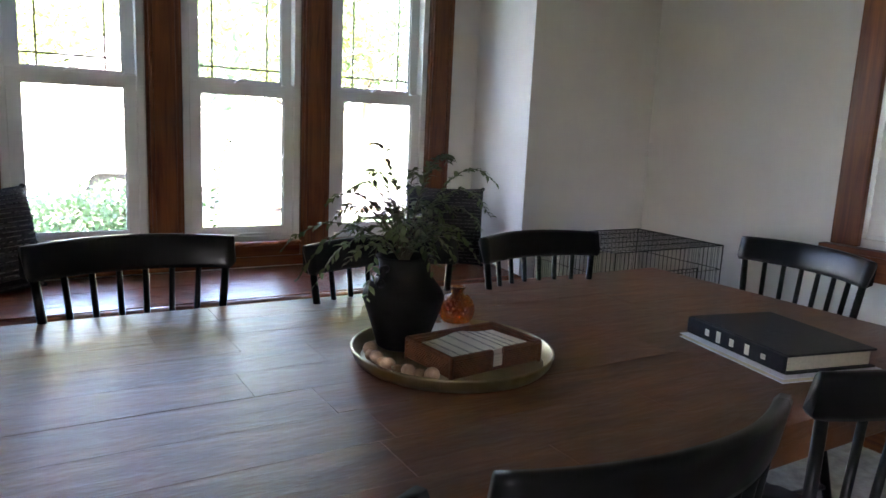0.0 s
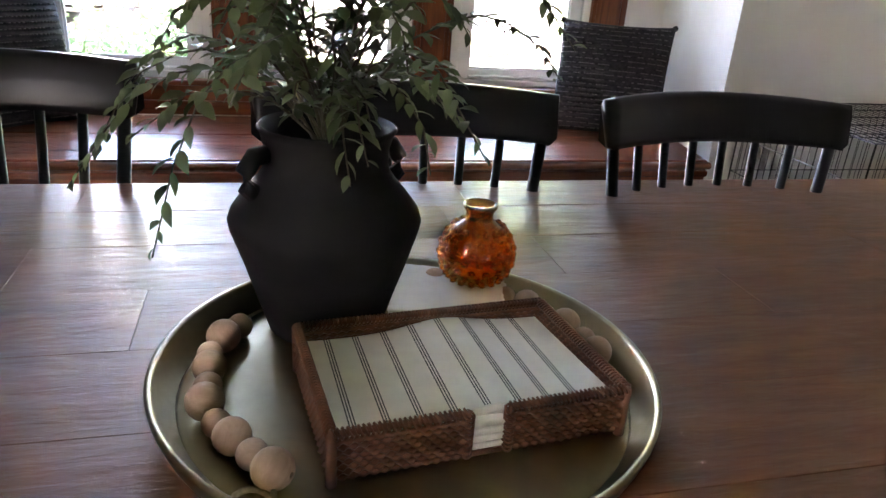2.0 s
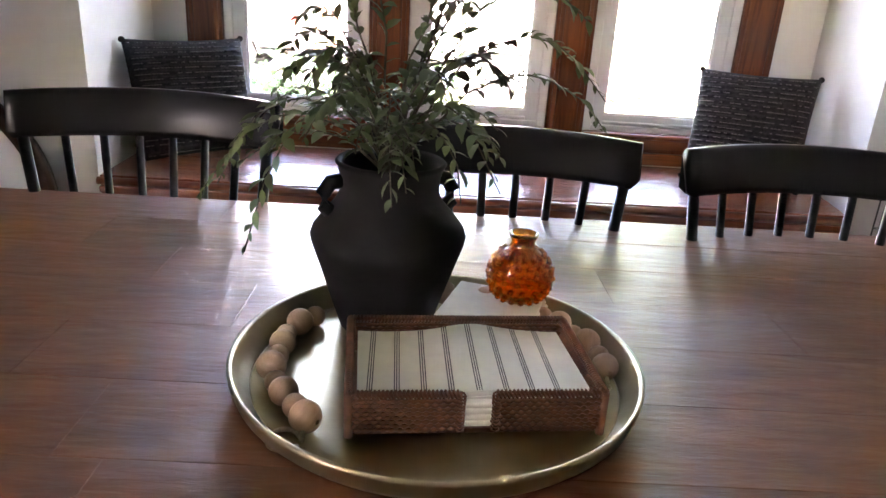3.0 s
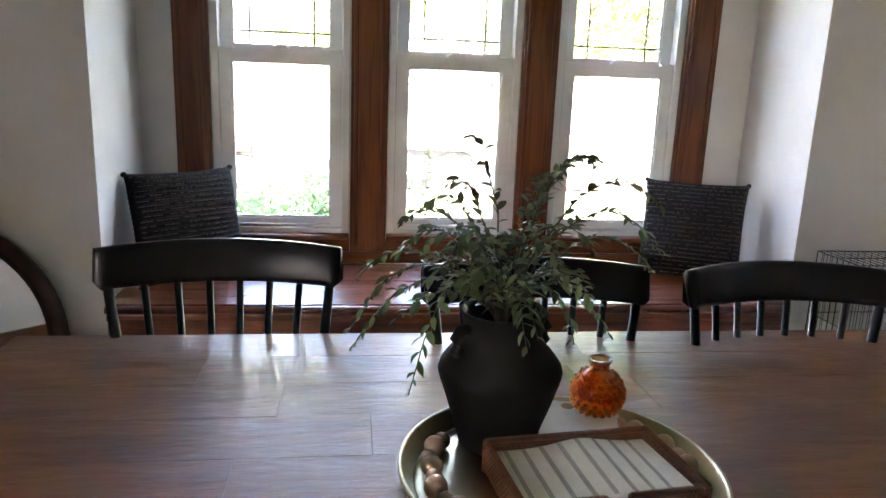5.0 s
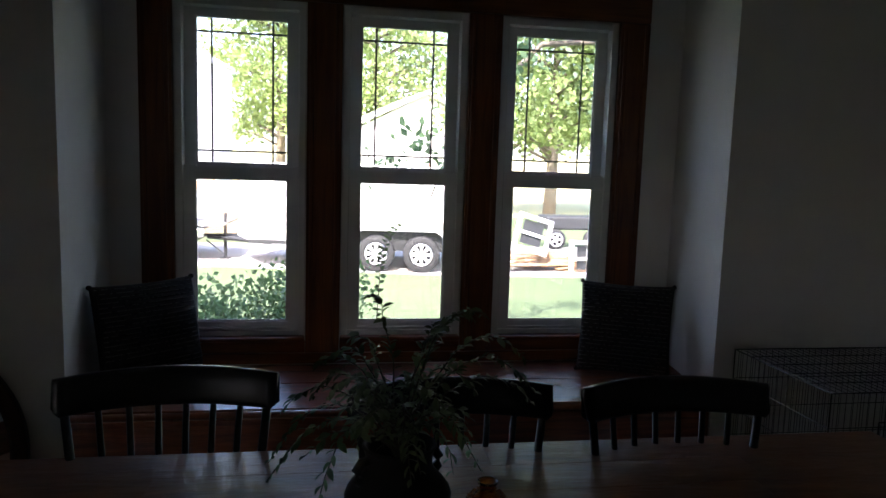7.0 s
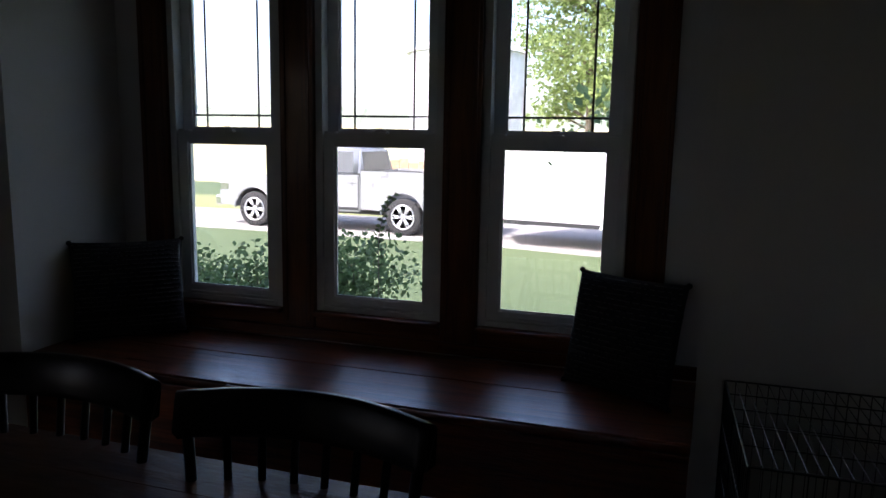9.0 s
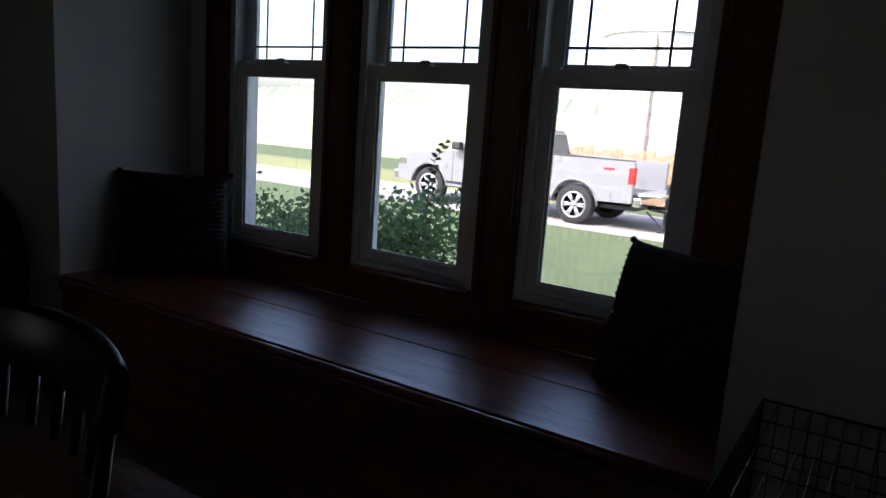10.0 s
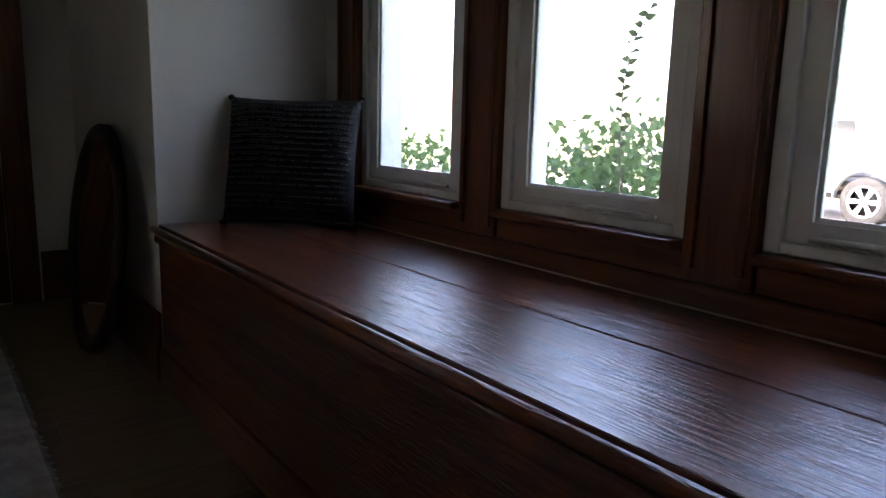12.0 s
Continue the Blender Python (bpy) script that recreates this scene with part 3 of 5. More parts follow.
# amber bottle on a stack of white napkins
stack = thing("napkin_stack", pose(-0.072, -1.918, TT, 0, 0, -20) @ TS, "small stack of folded white paper napkins", "napkins")
for k in range(6):
    part("napkin", bbox(-0.062, 0.062, -0.062, 0.062, 0.0045 * k, 0.0045 * k + 0.0042, bev=0.0018), M_LINEN, stack, at=pose(rng.uniform(-1, 1) * 0.002, rng.uniform(-1, 1) * 0.002, 0, 0, 0, rng.uniform(-2, 2)))
bottle = thing("bud_vase", pose(-0.041, -1.896, TT + 0.0243) @ Matrix.Scale(0.97, 4), "round amber hobnail glass bud vase", "bud vase")
bb_ = lathe([(0, 0.003), (0.018, 0.0), (0.026, 0.003), (0.036, 0.016), (0.0395, 0.032), (0.037, 0.048), (0.028, 0.061), (0.0175, 0.067), (0.0145, 0.071), (0.0145, 0.078), (0.018, 0.083), (0.0185, 0.086), (0.016, 0.087),
             (0.0125, 0.083), (0.0120, 0.071), (0.026, 0.058), (0.034, 0.046), (0.0365, 0.032), (0.033, 0.017), (0.02, 0.006), (0, 0.006)], 40)
part("body", bb_, M_AMBER, bottle, smooth=True)
kb = bmesh.new()
bmesh.ops.create_icosphere(kb, subdivisions=1, radius=0.0042)
KNOB = mesh_of("knob", kb, M_AMBER, True)
for j, (r, z) in enumerate(((0.0285, 0.006), (0.0345, 0.013), (0.0380, 0.022), (0.0395, 0.032), (0.0383, 0.042), (0.034, 0.052), (0.027, 0.061))):
    for i in range(16):
        a = 2 * math.pi * (i + 0.5 * (j % 2)) / 16
        shared("knob", KNOB, bottle, pose(r * math.cos(a), r * math.sin(a), z))

# woven basket with striped napkins
BKX, BKY, BKR = -0.108, -2.070, 6.0
basket = thing("rattan_basket", pose(BKX, BKY, TT, 0, 0, BKR) @ TS, "rectangular woven rattan napkin basket with a front notch", "basket")
BW, BD, BH = 0.128, 0.083, 0.047
part("base", bbox(-BW + 0.004, BW - 0.004, -BD + 0.004, BD - 0.004, 0.0, 0.005), M_RATTAN, basket)


def weave(nm, x0, x1, face, axis):
    """A wall of twisted strands: five courses, each bulging between the stakes."""
    bm = bmesh.new()
    courses = 8
    n = max(4, int((x1 - x0) / 0.0042))
    for c in range(courses):
        z = 0.005 + (BH - 0.010) * (c + 0.5) / courses
        pts = []
        for i in range(n + 1):
            u = x0 + (x1 - x0) * i / n
            o = 0.0017 * (1 if (i + c) % 2 else -1)
            pts.append((u, face + o, z) if axis == 'x' else (face + o, u, z))
        tube(bm, pts, 0.0029, 6)
    o = part(nm, bm, M_RATTAN, basket, "woven rattan wall", smooth=True)
    o["kind"] = "stuff"
    return o


weave("front_wall", -BW, -0.018, -BD, 'x')
weave("front_wall", 0.018, BW, -BD, 'x')
weave("back_wall", -BW, BW, BD, 'x')
weave("side_wall", -BD, BD, -BW, 'y')
weave("side_wall", -BD, BD, BW, 'y')


def braid(pts, r=0.0042):
    """A rim wound with a thin strand."""
    bm = bmesh.new()
    tube(bm, pts, r * 0.8, 8)
    pts = [Vector(p) for p in pts]
    for a, b in zip(pts, pts[1:]):
        d = b - a
        n = max(2, int(d.length / 0.004))
        u = d.normalized()
        s = Vector((0, 0, 1)).cross(u) if abs(u.z) < 0.9 else Vector((1, 0, 0))
        w = u.cross(s)
        for i in range(n):
            c = a + d * (i + 0.5) / n
            ring = [c + u * (0.0022 * math.sin(t)) + r * (math.cos(t) * s + math.sin(t) * w) for t in [2 * math.pi * k / 8 for k in range(9)]]
            tube(bm, ring, 0.0013, 4)
    return bm


part("rim", braid([(-0.018, -BD, 0.006), (-0.018, -BD, BH), (-BW, -BD, BH), (-BW, BD, BH), (BW, BD, BH), (BW, -BD, BH), (0.018, -BD, BH), (0.018, -BD, 0.006)]), M_RATTAN, basket, "braided rattan rim", smooth=True)
for sx in (-1, 1):
    for sy in (-1, 1):
        cb = bmesh.new()
        tube(cb, ((sx * BW, sy * BD, 0.0), (sx * BW, sy * BD, BH)), 0.0048, 8)
        part("corner_post", cb, M_RATTAN, basket, smooth=True)

napkins = thing("striped_napkins", pose(BKX, BKY, TT + 0.005, 0, 0, BKR) @ TS, "stack of white napkins with thin black stripes", "napkins")


def nap_z(x, y):
    return 0.0335 + 0.006 * math.exp(-((x - 0.012) / 0.035) ** 2) * (0.4 + 0.6 * (y + BD) / (2 * BD)) - 0.003 * (y / BD) + 0.0025 * math.sin(x * 30 + 1)


for k in range(5):
    nb = bmesh.new()
    nx, ny = 24, 12
    zo = -0.0068 * (4 - k)
    w0, d0 = BW - 0.008 - 0.0008 * (k % 2), BD - 0.007
    g = [[nb.verts.new((-w0 + 2 * w0 * i / nx, -d0 + 2 * d0 * j / ny, nap_z(-w0 + 2 * w0 * i / nx, -d0 + 2 * d0 * j / ny) + zo)) for j in range(ny + 1)] for i in range(nx + 1)]
    lo = [[nb.verts.new((v.co.x, v.co.y, v.co.z - 0.0058)) for v in col] for col in g]
    for i in range(nx):
        for j in range(ny):
            nb.faces.new((g[i][j], g[i + 1][j], g[i + 1][j + 1], g[i][j + 1]))
            nb.faces.new((lo[i][j], lo[i][j + 1], lo[i + 1][j + 1], lo[i + 1][j]))
    for i in range(nx):
        nb.faces.new((g[i][0], lo[i][0], lo[i + 1][0], g[i + 1][0]))
        nb.faces.new((g[i][ny], g[i + 1][ny], lo[i + 1][ny], lo[i][ny]))
    for j in range(ny):
        nb.faces.new((g[0][j], g[0][j + 1], lo[0][j + 1], lo[0][j]))
        nb.faces.new((g[nx][j], lo[nx][j], lo[nx][j + 1], g[nx][j + 1]))
    part("napkin", nb, M_LINEN, napkins, smooth=False)
for s in range(8):
    for k in (-1, 0, 1):
        x = -0.105 + 0.0275 * s + 0.0024 * k
        nb = bmesh.new()
        pv = None
        for j in range(17):
            y = -BD + 0.008 + (2 * BD - 0.016) * j / 16
            xx = x + 0.004 * (y / BD)
            cur = [nb.verts.new((xx - 0.0006, y, nap_z(xx, y) + 0.0004)), nb.verts.new((xx + 0.0006, y, nap_z(xx, y) + 0.0004))]
            if pv:
                nb.faces.new((pv[0], pv[1], cur[1], cur[0]))
            pv = cur
        part("stripe", nb, M_STRIPE, napkins)
for k in range(4):
    part("notch_fold", bbox(-0.0155, 0.0155, -BD - 0.001, -BD + 0.01, 0.004 + 0.007 * k, 0.0105 + 0.007 * k, bev=0.002), M_LINEN, napkins)

# wooden bead garland lying along the tray's rim
garland = thing("bead_garland", pose(TCX, TCY, TT) @ TS, "garland of pale round wooden beads with jute ends", "bead garland")
BEADS = {}
ang, idx = 225.0, 0
RB = 0.190
VL = ((VX - TCX) / 0.882, (VY - TCY) / 0.882)
cord = []
while ang > -6:
    rad = (0.0168, 0.0130, 0.0158, 0.0124)[idx % 4]
    if rad not in BEADS:
        bmm = lathe([(0.0025, -rad * 0.97)] + [(rad * math.cos(radians(t)), rad * math.sin(radians(t))) for t in range(-75, 76, 15)] + [(0.0025, rad * 0.97)], 20)
        BEADS[rad] = mesh_of("bead", bmm, M_BEAD, True)
    nxt = (0.0168, 0.0130, 0.0158, 0.0124)[(idx + 1) % 4]
    rr = RB - 0.010 * max(0, (ang - 150) / 71) + (0.006 if ang < 75 else 0) + rng.uniform(-0.003, 0.003)
    p = (rr * math.cos(radians(ang)), rr * math.sin(radians(ang)), rad)
    hidden = math.dist(p[:2], VL) < 0.068 + rad
    cord.append((0.205 * math.cos(radians(ang)), 0.205 * math.sin(radians(ang)), 0.003) if hidden else p)
    if not hidden:
        shared("bead", BEADS[rad], garland, pose(*p, 90, rng.uniform(0, 360), ang + rng.uniform(-10, 10)))
    ang -= math.degrees((rad + nxt) * 0.985 / RB)
    idx += 1
cb = bmesh.new()
tube(cb, cord, 0.0016, 6)
part("cord", cb, M_JUTE, garland, smooth=True)
for (x, y, z), s in ((cord[0], 1), (cord[-1], -1)):
    lp = bmesh.new()
    pts = [(x + 0.016 * (math.cos(radians(a)) - 1) - s * 0.004 * math.sin(radians(a)) , y - 0.012 + 0.016 * math.sin(radians(a)) * s - 0.012, 0.0045 + 0.003 * math.sin(radians(a * 1.5))) for a in range(0, 340, 20)]
    tube(lp, [(x, y, z)] + pts, 0.0026, 6)
    part("loop", lp, M_JUTE, garland, "jute cord loop", smooth=True)

# books near the table's edge
M_BIBLE = simple("black_leather", (0.010, 0.011, 0.015), 0.5, var=0.3, scale=60, bmp=0.4, bscale=500, spec=0.2)
M_PAGE = simple("page_edges", (0.66, 0.60, 0.48), 0.8, var=0.12, scale=300, bmp=0.2, bscale=900)
M_PAPER = simple("white_cover", (0.75, 0.77, 0.84), 0.5, var=0.03)
M_GILT = simple("gilt_letters", (0.75, 0.70, 0.60), 0.35, 0.3, var=0.1)
note = thing("notebook", pose(0.548, -2.300, TZ + 0.0015, 0, 0, -12) @ Matrix.Scale(0.92, 4), "thin white notebook lying under a black book", "notebook")
part("page_block", bbox(-0.142, 0.142, -0.168, 0.168, 0.0012, 0.0078), M_PAGE, note)
part("cover", bbox(-0.146, 0.146, -0.172, 0.172, 0.008, 0.0098, bev=0.0006), M_PAPER, note, "pale blue-white cover")
part("back_cover", bbox(-0.146, 0.146, -0.172, 0.172, -0.0006, 0.001), M_PAPER, note)
book = thing("thick_book", pose(0.556, -2.295, TZ + 0.0124, 0, 0, -12) @ Matrix.Scale(0.92, 4), "thick black leather-bound book lying on a notebook", "book")
part("page_block", bbox(-0.118, 0.122, -0.152, 0.152, 0.003, 0.037, bev=0.002), M_PAGE, book, "cream page block")
part("cover", bbox(-0.128, 0.130, -0.162, 0.162, 0.0375, 0.043, bev=0.0022), M_BIBLE, book)
part("back_cover", bbox(-0.128, 0.130, -0.162, 0.162, -0.0015, 0.0028, bev=0.0012), M_BIBLE, book)
spn = bmesh.new()
box(spn, -0.1365, -0.1285, -0.162, 0.162, 0.0, 0.042, bev=0.0036)
part("spine", spn, M_BIBLE, book, "rounded leather spine")
for y, h in ((-0.10, 0.006), (-0.05, 0.012), (0.0, 0.009), (0.045, 0.014), (0.085, 0.008)):
    part("spine_letters", bbox(-0.1375, -0.1366, y - 0.007, y + 0.007, 0.021 - h, 0.021 + h), M_GILT, book)
for k in range(3):
    part("cover_letters", bbox(-0.03 + 0.014 * k, -0.02 + 0.014 * k, -0.03, 0.02, 0.0431, 0.0435), M_BIBLE, book)

# ---- cushions on the seat ----
M_PIL = simple("dark_woven_cushion", (0.030, 0.029, 0.029), 0.9, var=0.5, scale=70, bmp=0.6, bscale=260, spec=0.2)
M_YARN = simple("pale_yarn", (0.11, 0.105, 0.10), 0.9, var=0.5, scale=200, bmp=0.4, bscale=600, spec=0.2)


def cushion(at, label, seed):
    """A square stuffed cushion with raised woven ribs and stitched rows of pale yarn."""
    cu = thing("cushion", at, label, "cushion", "cushions on the window seat")
    r = random.Random(seed)
    n, h = 40, 0.215
    bm = bmesh.new()

    def shape(u, v, side):
        k = (1 - u ** 4) * (1 - v ** 4)
        th = 0.062 * max(0, k) ** 0.6
        pinch = 1 - 0.045 * (1 - u * u) * abs(v) ** 3
        pin2 = 1 - 0.045 * (1 - v * v) * abs(u) ** 3
        rib = 0.0085 * abs(math.sin((v + 1) * math.pi * 11 + 0.5 * math.sin(u * 4))) * (1 - u ** 8) * (1 - v ** 8)
        return Vector((h * u * pin2, side * (th + rib), h * v * pinch))
    for side in (-1, 1):
        g = [[bm.verts.new(shape(-1 + 2 * i / n, -1 + 2 * j / (2 * n), side)) for j in range(2 * n + 1)] for i in range(n + 1)]
        for i in range(n):
            for j in range(2 * n):
                bm.faces.new((g[i][j], g[i + 1][j], g[i + 1][j + 1], g[i][j + 1]))
    bmesh.ops.remove_doubles(bm, verts=bm.verts, dist=0.0005)
    part("cover", bm, M_PIL, cu, smooth=True)
    for row in range(22):
        v = -0.93 + 1.86 * row / 21
        if row % 2 and r.random() < 0.25:
            continue
        for side in (-1, 1):
            yb = bmesh.new()
            u = -0.95
            while u < 0.92:
                st = r.uniform(0.03, 0.07)
                if r.random() < 0.72:
                    a, b = shape(u, v, side), shape(min(0.97, u + st * 0.8), v, side)
                    a.y += side * 0.002
                    b.y += side * 0.002
                    tube(yb, (a, (a + b) / 2 + Vector((0, side * 0.0018, 0)), b), 0.0021, 5)
                u += st
            part("stitching", yb, M_YARN, cu, smooth=True)["kind"] = "stuff"
    for u, v in ((-1, 1), (1, 1), (-1, -1), (1, -1)):
        eb = bmesh.new()
        bmesh.ops.create_icosphere(eb, subdivisions=2, radius=0.011, matrix=Matrix.Translation((h * u * 0.985, 0, h * v * 0.985)))
        part("corner", eb, M_PIL, cu, smooth=True)
    return cu


cushion(pose(-0.985, -0.225, SZ + 0.194, -12, 0, 44) @ Matrix.Diagonal((0.98, 1.05, 0.915, 1)), "dark charcoal woven cushion with ribbed rows, leaning in the corner", 1)
cushion(pose(0.945, -0.215, SZ + 0.192, -13, 0, -27) @ Matrix.Scale(0.905, 4), "dark charcoal woven cushion with ribbed rows, leaning on the casing", 2)

# ---- rug, mirror, crate, door, blind ----
M_RUG = simple("rug_weave", (0.36, 0.33, 0.29), 0.95, var=0.3, scale=18, bmp=0.9, bscale=160, spec=0.1)
rug = thing("rug", pose(0.05, -2.25, FZ), "flat woven grey-beige rug under the table", "rug")
rb = bmesh.new()
nx, ny = 90, 70
g = [[rb.verts.new((-2.0 + 4.0 * i / nx, -1.29 + 2.58 * j / ny, 0.011 + 0.0015 * noise.noise(Vector((i * 0.7, j * 0.7, 0))))) for j in range(ny + 1)] for i in range(nx + 1)]
for i in range(nx):
    for j in range(ny):
        rb.faces.new((g[i][j], g[i + 1][j], g[i + 1][j + 1], g[i][j + 1]))
part("surface", rb, M_RUG, rug, smooth=True)
part("backing", bbox(-2.0, 2.0, -1.29, 1.29, 0.0005, 0.0085), M_RUG, rug)
fr = bmesh.new()
rr_ = random.Random(5)
for k in range(420):
    x = -2.0 + 4.0 * k / 420
    tube(fr, ((x, 1.288, 0.008), (x + rr_.uniform(-.006, .006), 1.288 + rr_.uniform(.008, .02), 0.003)), 0.0028, 4)
part("fringe", fr, M_RUG, rug)["kind"] = "stuff"

M_MIRROR, _, mb = nodes_of("mirror_silver")
mb.inputs["Base Color"].default_value = (0.9, 0.9, 0.9, 1)
mb.inputs["Metallic"].default_value, mb.inputs["Roughness"].default_value = 1.0, 0.02
M_MFRAME = wood("mirror_frame_wood", (0.03, 0.014, 0.008), (0.075, 0.036, 0.018), 0.45, grain=(8, 8, 30), spec=0.2)
mir = thing("round_mirror", pose(-1.65, YF - 0.135, FZ, 83, 0, 0), "round mirror in a dark wooden frame leaning on the wall", "mirror")
RMR = 0.395
part("frame", lathe([(RMR - 0.05, -0.012), (RMR - 0.05, 0.014), (RMR - 0.03, 0.022), (RMR - 0.006, 0.02), (RMR, 0.012), (RMR, -0.012), (RMR - 0.05, -0.012)], 72), M_MFRAME, mir, smooth=True, at=pose(0, RMR, 0))
part("mirror_glass", lathe([(0, 0.004), (RMR - 0.049, 0.004), (RMR - 0.049, -0.006), (0, -0.006)], 64), M_MIRROR, mir, at=pose(0, RMR, 0))

M_WIRE = simple("black_wire", (0.02, 0.02, 0.022), 0.4, 0.3, var=0.2)
M_PAN = simple("grey_plastic_pan", (0.16, 0.17, 0.19), 0.5, var=0.1)
M_TAG = simple("blue_tag", (0.10, 0.30, 0.55), 0.5, var=0.05)
CX0, CX1, CY0, CY1, CZ = 1.225, 1.905, -1.125, -0.60, 0.695
crate = thing("wire_crate", pose((CX0 + CX1) / 2, (CY0 + CY1) / 2, FZ), "black folding wire dog crate in the corner", "dog crate")
hx, hy = (CX1 - CX0) / 2, (CY1 - CY0) / 2


def wire_panel(nm, a0, a1, b0, b1, put, step=0.026, cross=0.105):
    bm = bmesh.new()
    n = int((a1 - a0) / step)
    for i in range(n + 1):
        a = a0 + (a1 - a0) * i / n
        tube(bm, (put(a, b0), put(a, b1)), 0.0013, 4)
    m = max(2, int(round((b1 - b0) / cross)))
    for j in range(m + 1):
        b = b0 + (b1 - b0) * j / m
        tube(bm, (put(a0, b), put(a1, b)), 0.0024 if j in (0, m) else 0.0018, 5)
    for a in (a0, a1):
        tube(bm, (put(a, b0), put(a, b1)), 0.0026, 5)
    o = part(nm, bm, M_WIRE, crate)
    o["kind"] = "stuff"
    return o


wire_panel("side_panel", -hx, hx, 0.02, CZ, lambda a, b: (a, -hy, b))
wire_panel("side_panel", -hx, hx, 0.02, CZ, lambda a, b: (a, hy, b))
wire_panel("end_panel", -hy, hy, 0.02, CZ, lambda a, b: (-hx, a, b))
wire_panel("end_panel", -hy, hy, 0.02, CZ, lambda a, b: (hx, a, b))
wire_panel("top_panel", -hx, hx, -hy, hy, lambda a, b: (a, b, CZ), 0.026, 0.11)
wire_panel("door", -0.17, 0.17, 0.08, 0.60, lambda a, b: (a, -hy - 0.007, b))
pb = bmesh.new()
box(pb, -hx + 0.01, hx - 0.01, -hy + 0.01, hy - 0.01, 0.001, 0.012)
for a in ((-hx + 0.01, hx - 0.01, -hy + 0.01, -hy + 0.016), (-hx + 0.01, hx - 0.01, hy - 0.016, hy - 0.01)):
    box(pb, *a, 0.0125, 0.04)
part("pan", pb, M_PAN, crate, "grey plastic floor pan")
part("name_tag", bbox(-0.31, -0.23, -hy - 0.006, -hy - 0.004, 0.50, 0.54, bev=0.001), M_TAG, crate, "small blue tag")

# wooden door in the left wall, with its casing
door = tagged(new("door_1"), "reddish stained wooden panel door with dark latch, closed", "door", kind="structure")
door.matrix_basis = pose(0, 0, FZ)
DY0, DY1 = -1.74, -0.86


def dboard(nm, y0, y1, z0, z1, d0, d1, up=True, bev=0.003, mat=None):
    if up:
        o = part(nm, bbox(z0, z1, y0, y1, -d1, -d0, bev=bev), mat or M_TRIM, door)
        o.matrix_basis = Matrix(((0, 0, -1, XL), (0, 1, 0, 0), (1, 0, 0, 0), (0, 0, 0, 1)))
    else:
        o = part(nm, bbox(y0, y1, d0, d1, z0, z1, bev=bev), mat or M_TRIM, door)
        o.matrix_basis = Matrix(((0, 1, 0, XL), (1, 0, 0, 0), (0, 0, 1, 0), (0, 0, 0, 1)))
    return o


dboard("casing", DY1, DY1 + 0.11, 0, 2.08, 0.002, 0.028)
dboard("casing", DY0 - 0.11, DY0, 0, 2.08, 0.002, 0.028)
dboard("head_casing", DY0 - 0.11, DY1 + 0.11, 2.082, 2.2, 0.002, 0.03, up=False)
dboard("stile", DY0 + 0.003, DY0 + 0.12, 0.01, 2.06, 0.002, 0.02)
dboard("stile", DY1 - 0.12, DY1 - 0.003, 0.01, 2.06, 0.002, 0.02)
for z0, z1 in ((0.01, 0.22), (0.62, 0.74), (1.20, 1.31), (1.94, 2.06)):
    dboard("rail", DY0 + 0.122, DY1 - 0.122, z0, z1, 0.002, 0.02, up=False)
for z0, z1 in ((0.222, 0.618), (0.742, 1.198), (1.312, 1.938)):
    dboard("panel", DY0 + 0.122, DY1 - 0.122, z0, z1, 0.002, 0.010, up=False)
dboard("lock_plate", DY1 - 0.085, DY1 - 0.035, 0.90, 1.08, 0.0205, 0.024, mat=M_BLACK)
kn = lathe([(0, 0), (0.011, 0.0), (0.011, 0.03), (0.026, 0.036), (0.03, 0.048), (0.022, 0.062), (0, 0.066)], 20)
part("knob", kn, M_BLACK, door, "dark metal knob", smooth=True, at=pose(XL + 0.024, DY1 - 0.06, 1.02, 0, 90, 0))

# blind and casing of the right window
win = tagged(new("window_4"), "side window covered by closed white slatted blind", "window", kind="structure")
for nm, a in (("frame", (XR + 0.05, XR + 0.10, RY1, RY1 + 0.05, RZ0, RZ1)), ("frame", (XR + 0.05, XR + 0.10, RY0 - 0.05, RY0, RZ0, RZ1)),
              ("frame", (XR + 0.05, XR + 0.10, RY1 + 0.05, RY0 - 0.05, RZ0, RZ0 + 0.05)), ("frame", (XR + 0.05, XR + 0.10, RY1 + 0.05, RY0 - 0.05, RZ1 - 0.05, RZ1))):
    part(nm, bbox(*a, bev=0.003), M_VINYL, win)
pn = part("pane", bbox(XR + 0.073, XR + 0.077, RY1 + 0.05, RY0 - 0.05, RZ0 + 0.05, RZ1 - 0.05), M_GLASS, win)
pn.visible_shadow = False
for y0, y1 in ((RY0, RY0 + 0.11), (RY1 - 0.11, RY1)):
    o = part("casing", bbox(0, RZ1 - RZ0 + 0.04, -0.055, 0.055, -0.014, 0.012, bev=0.004), M_TRIM, win, at=pose(XR - 0.0145, (y0 + y1) / 2, RZ0 - 0.03) @ VERT)
part("head_casing", bbox(0, RY0 - RY1 + 0.22, -0.013, 0.013, 0, 0.11, bev=0.004), M_TRIM, win, at=pose(XR - 0.0145, RY1 - 0.11, RZ1 + 0.012, 0, 0, 90))
part("stool", bbox(0, RY0 - RY1 + 0.28, -0.0, 0.055, 0, 0.025, bev=0.006), M_TRIM, win, at=pose(XR - 0.002, RY1 - 0.14, RZ0 - 0.057, 0, 0, 90))
part("apron", bbox(0, RY0 - RY1 + 0.22, 0.0, 0.02, 0, 0.10, bev=0.004), M_TRIM, win, at=pose(XR - 0.002, RY1 - 0.11, RZ0 - 0.158, 0, 0, 90))
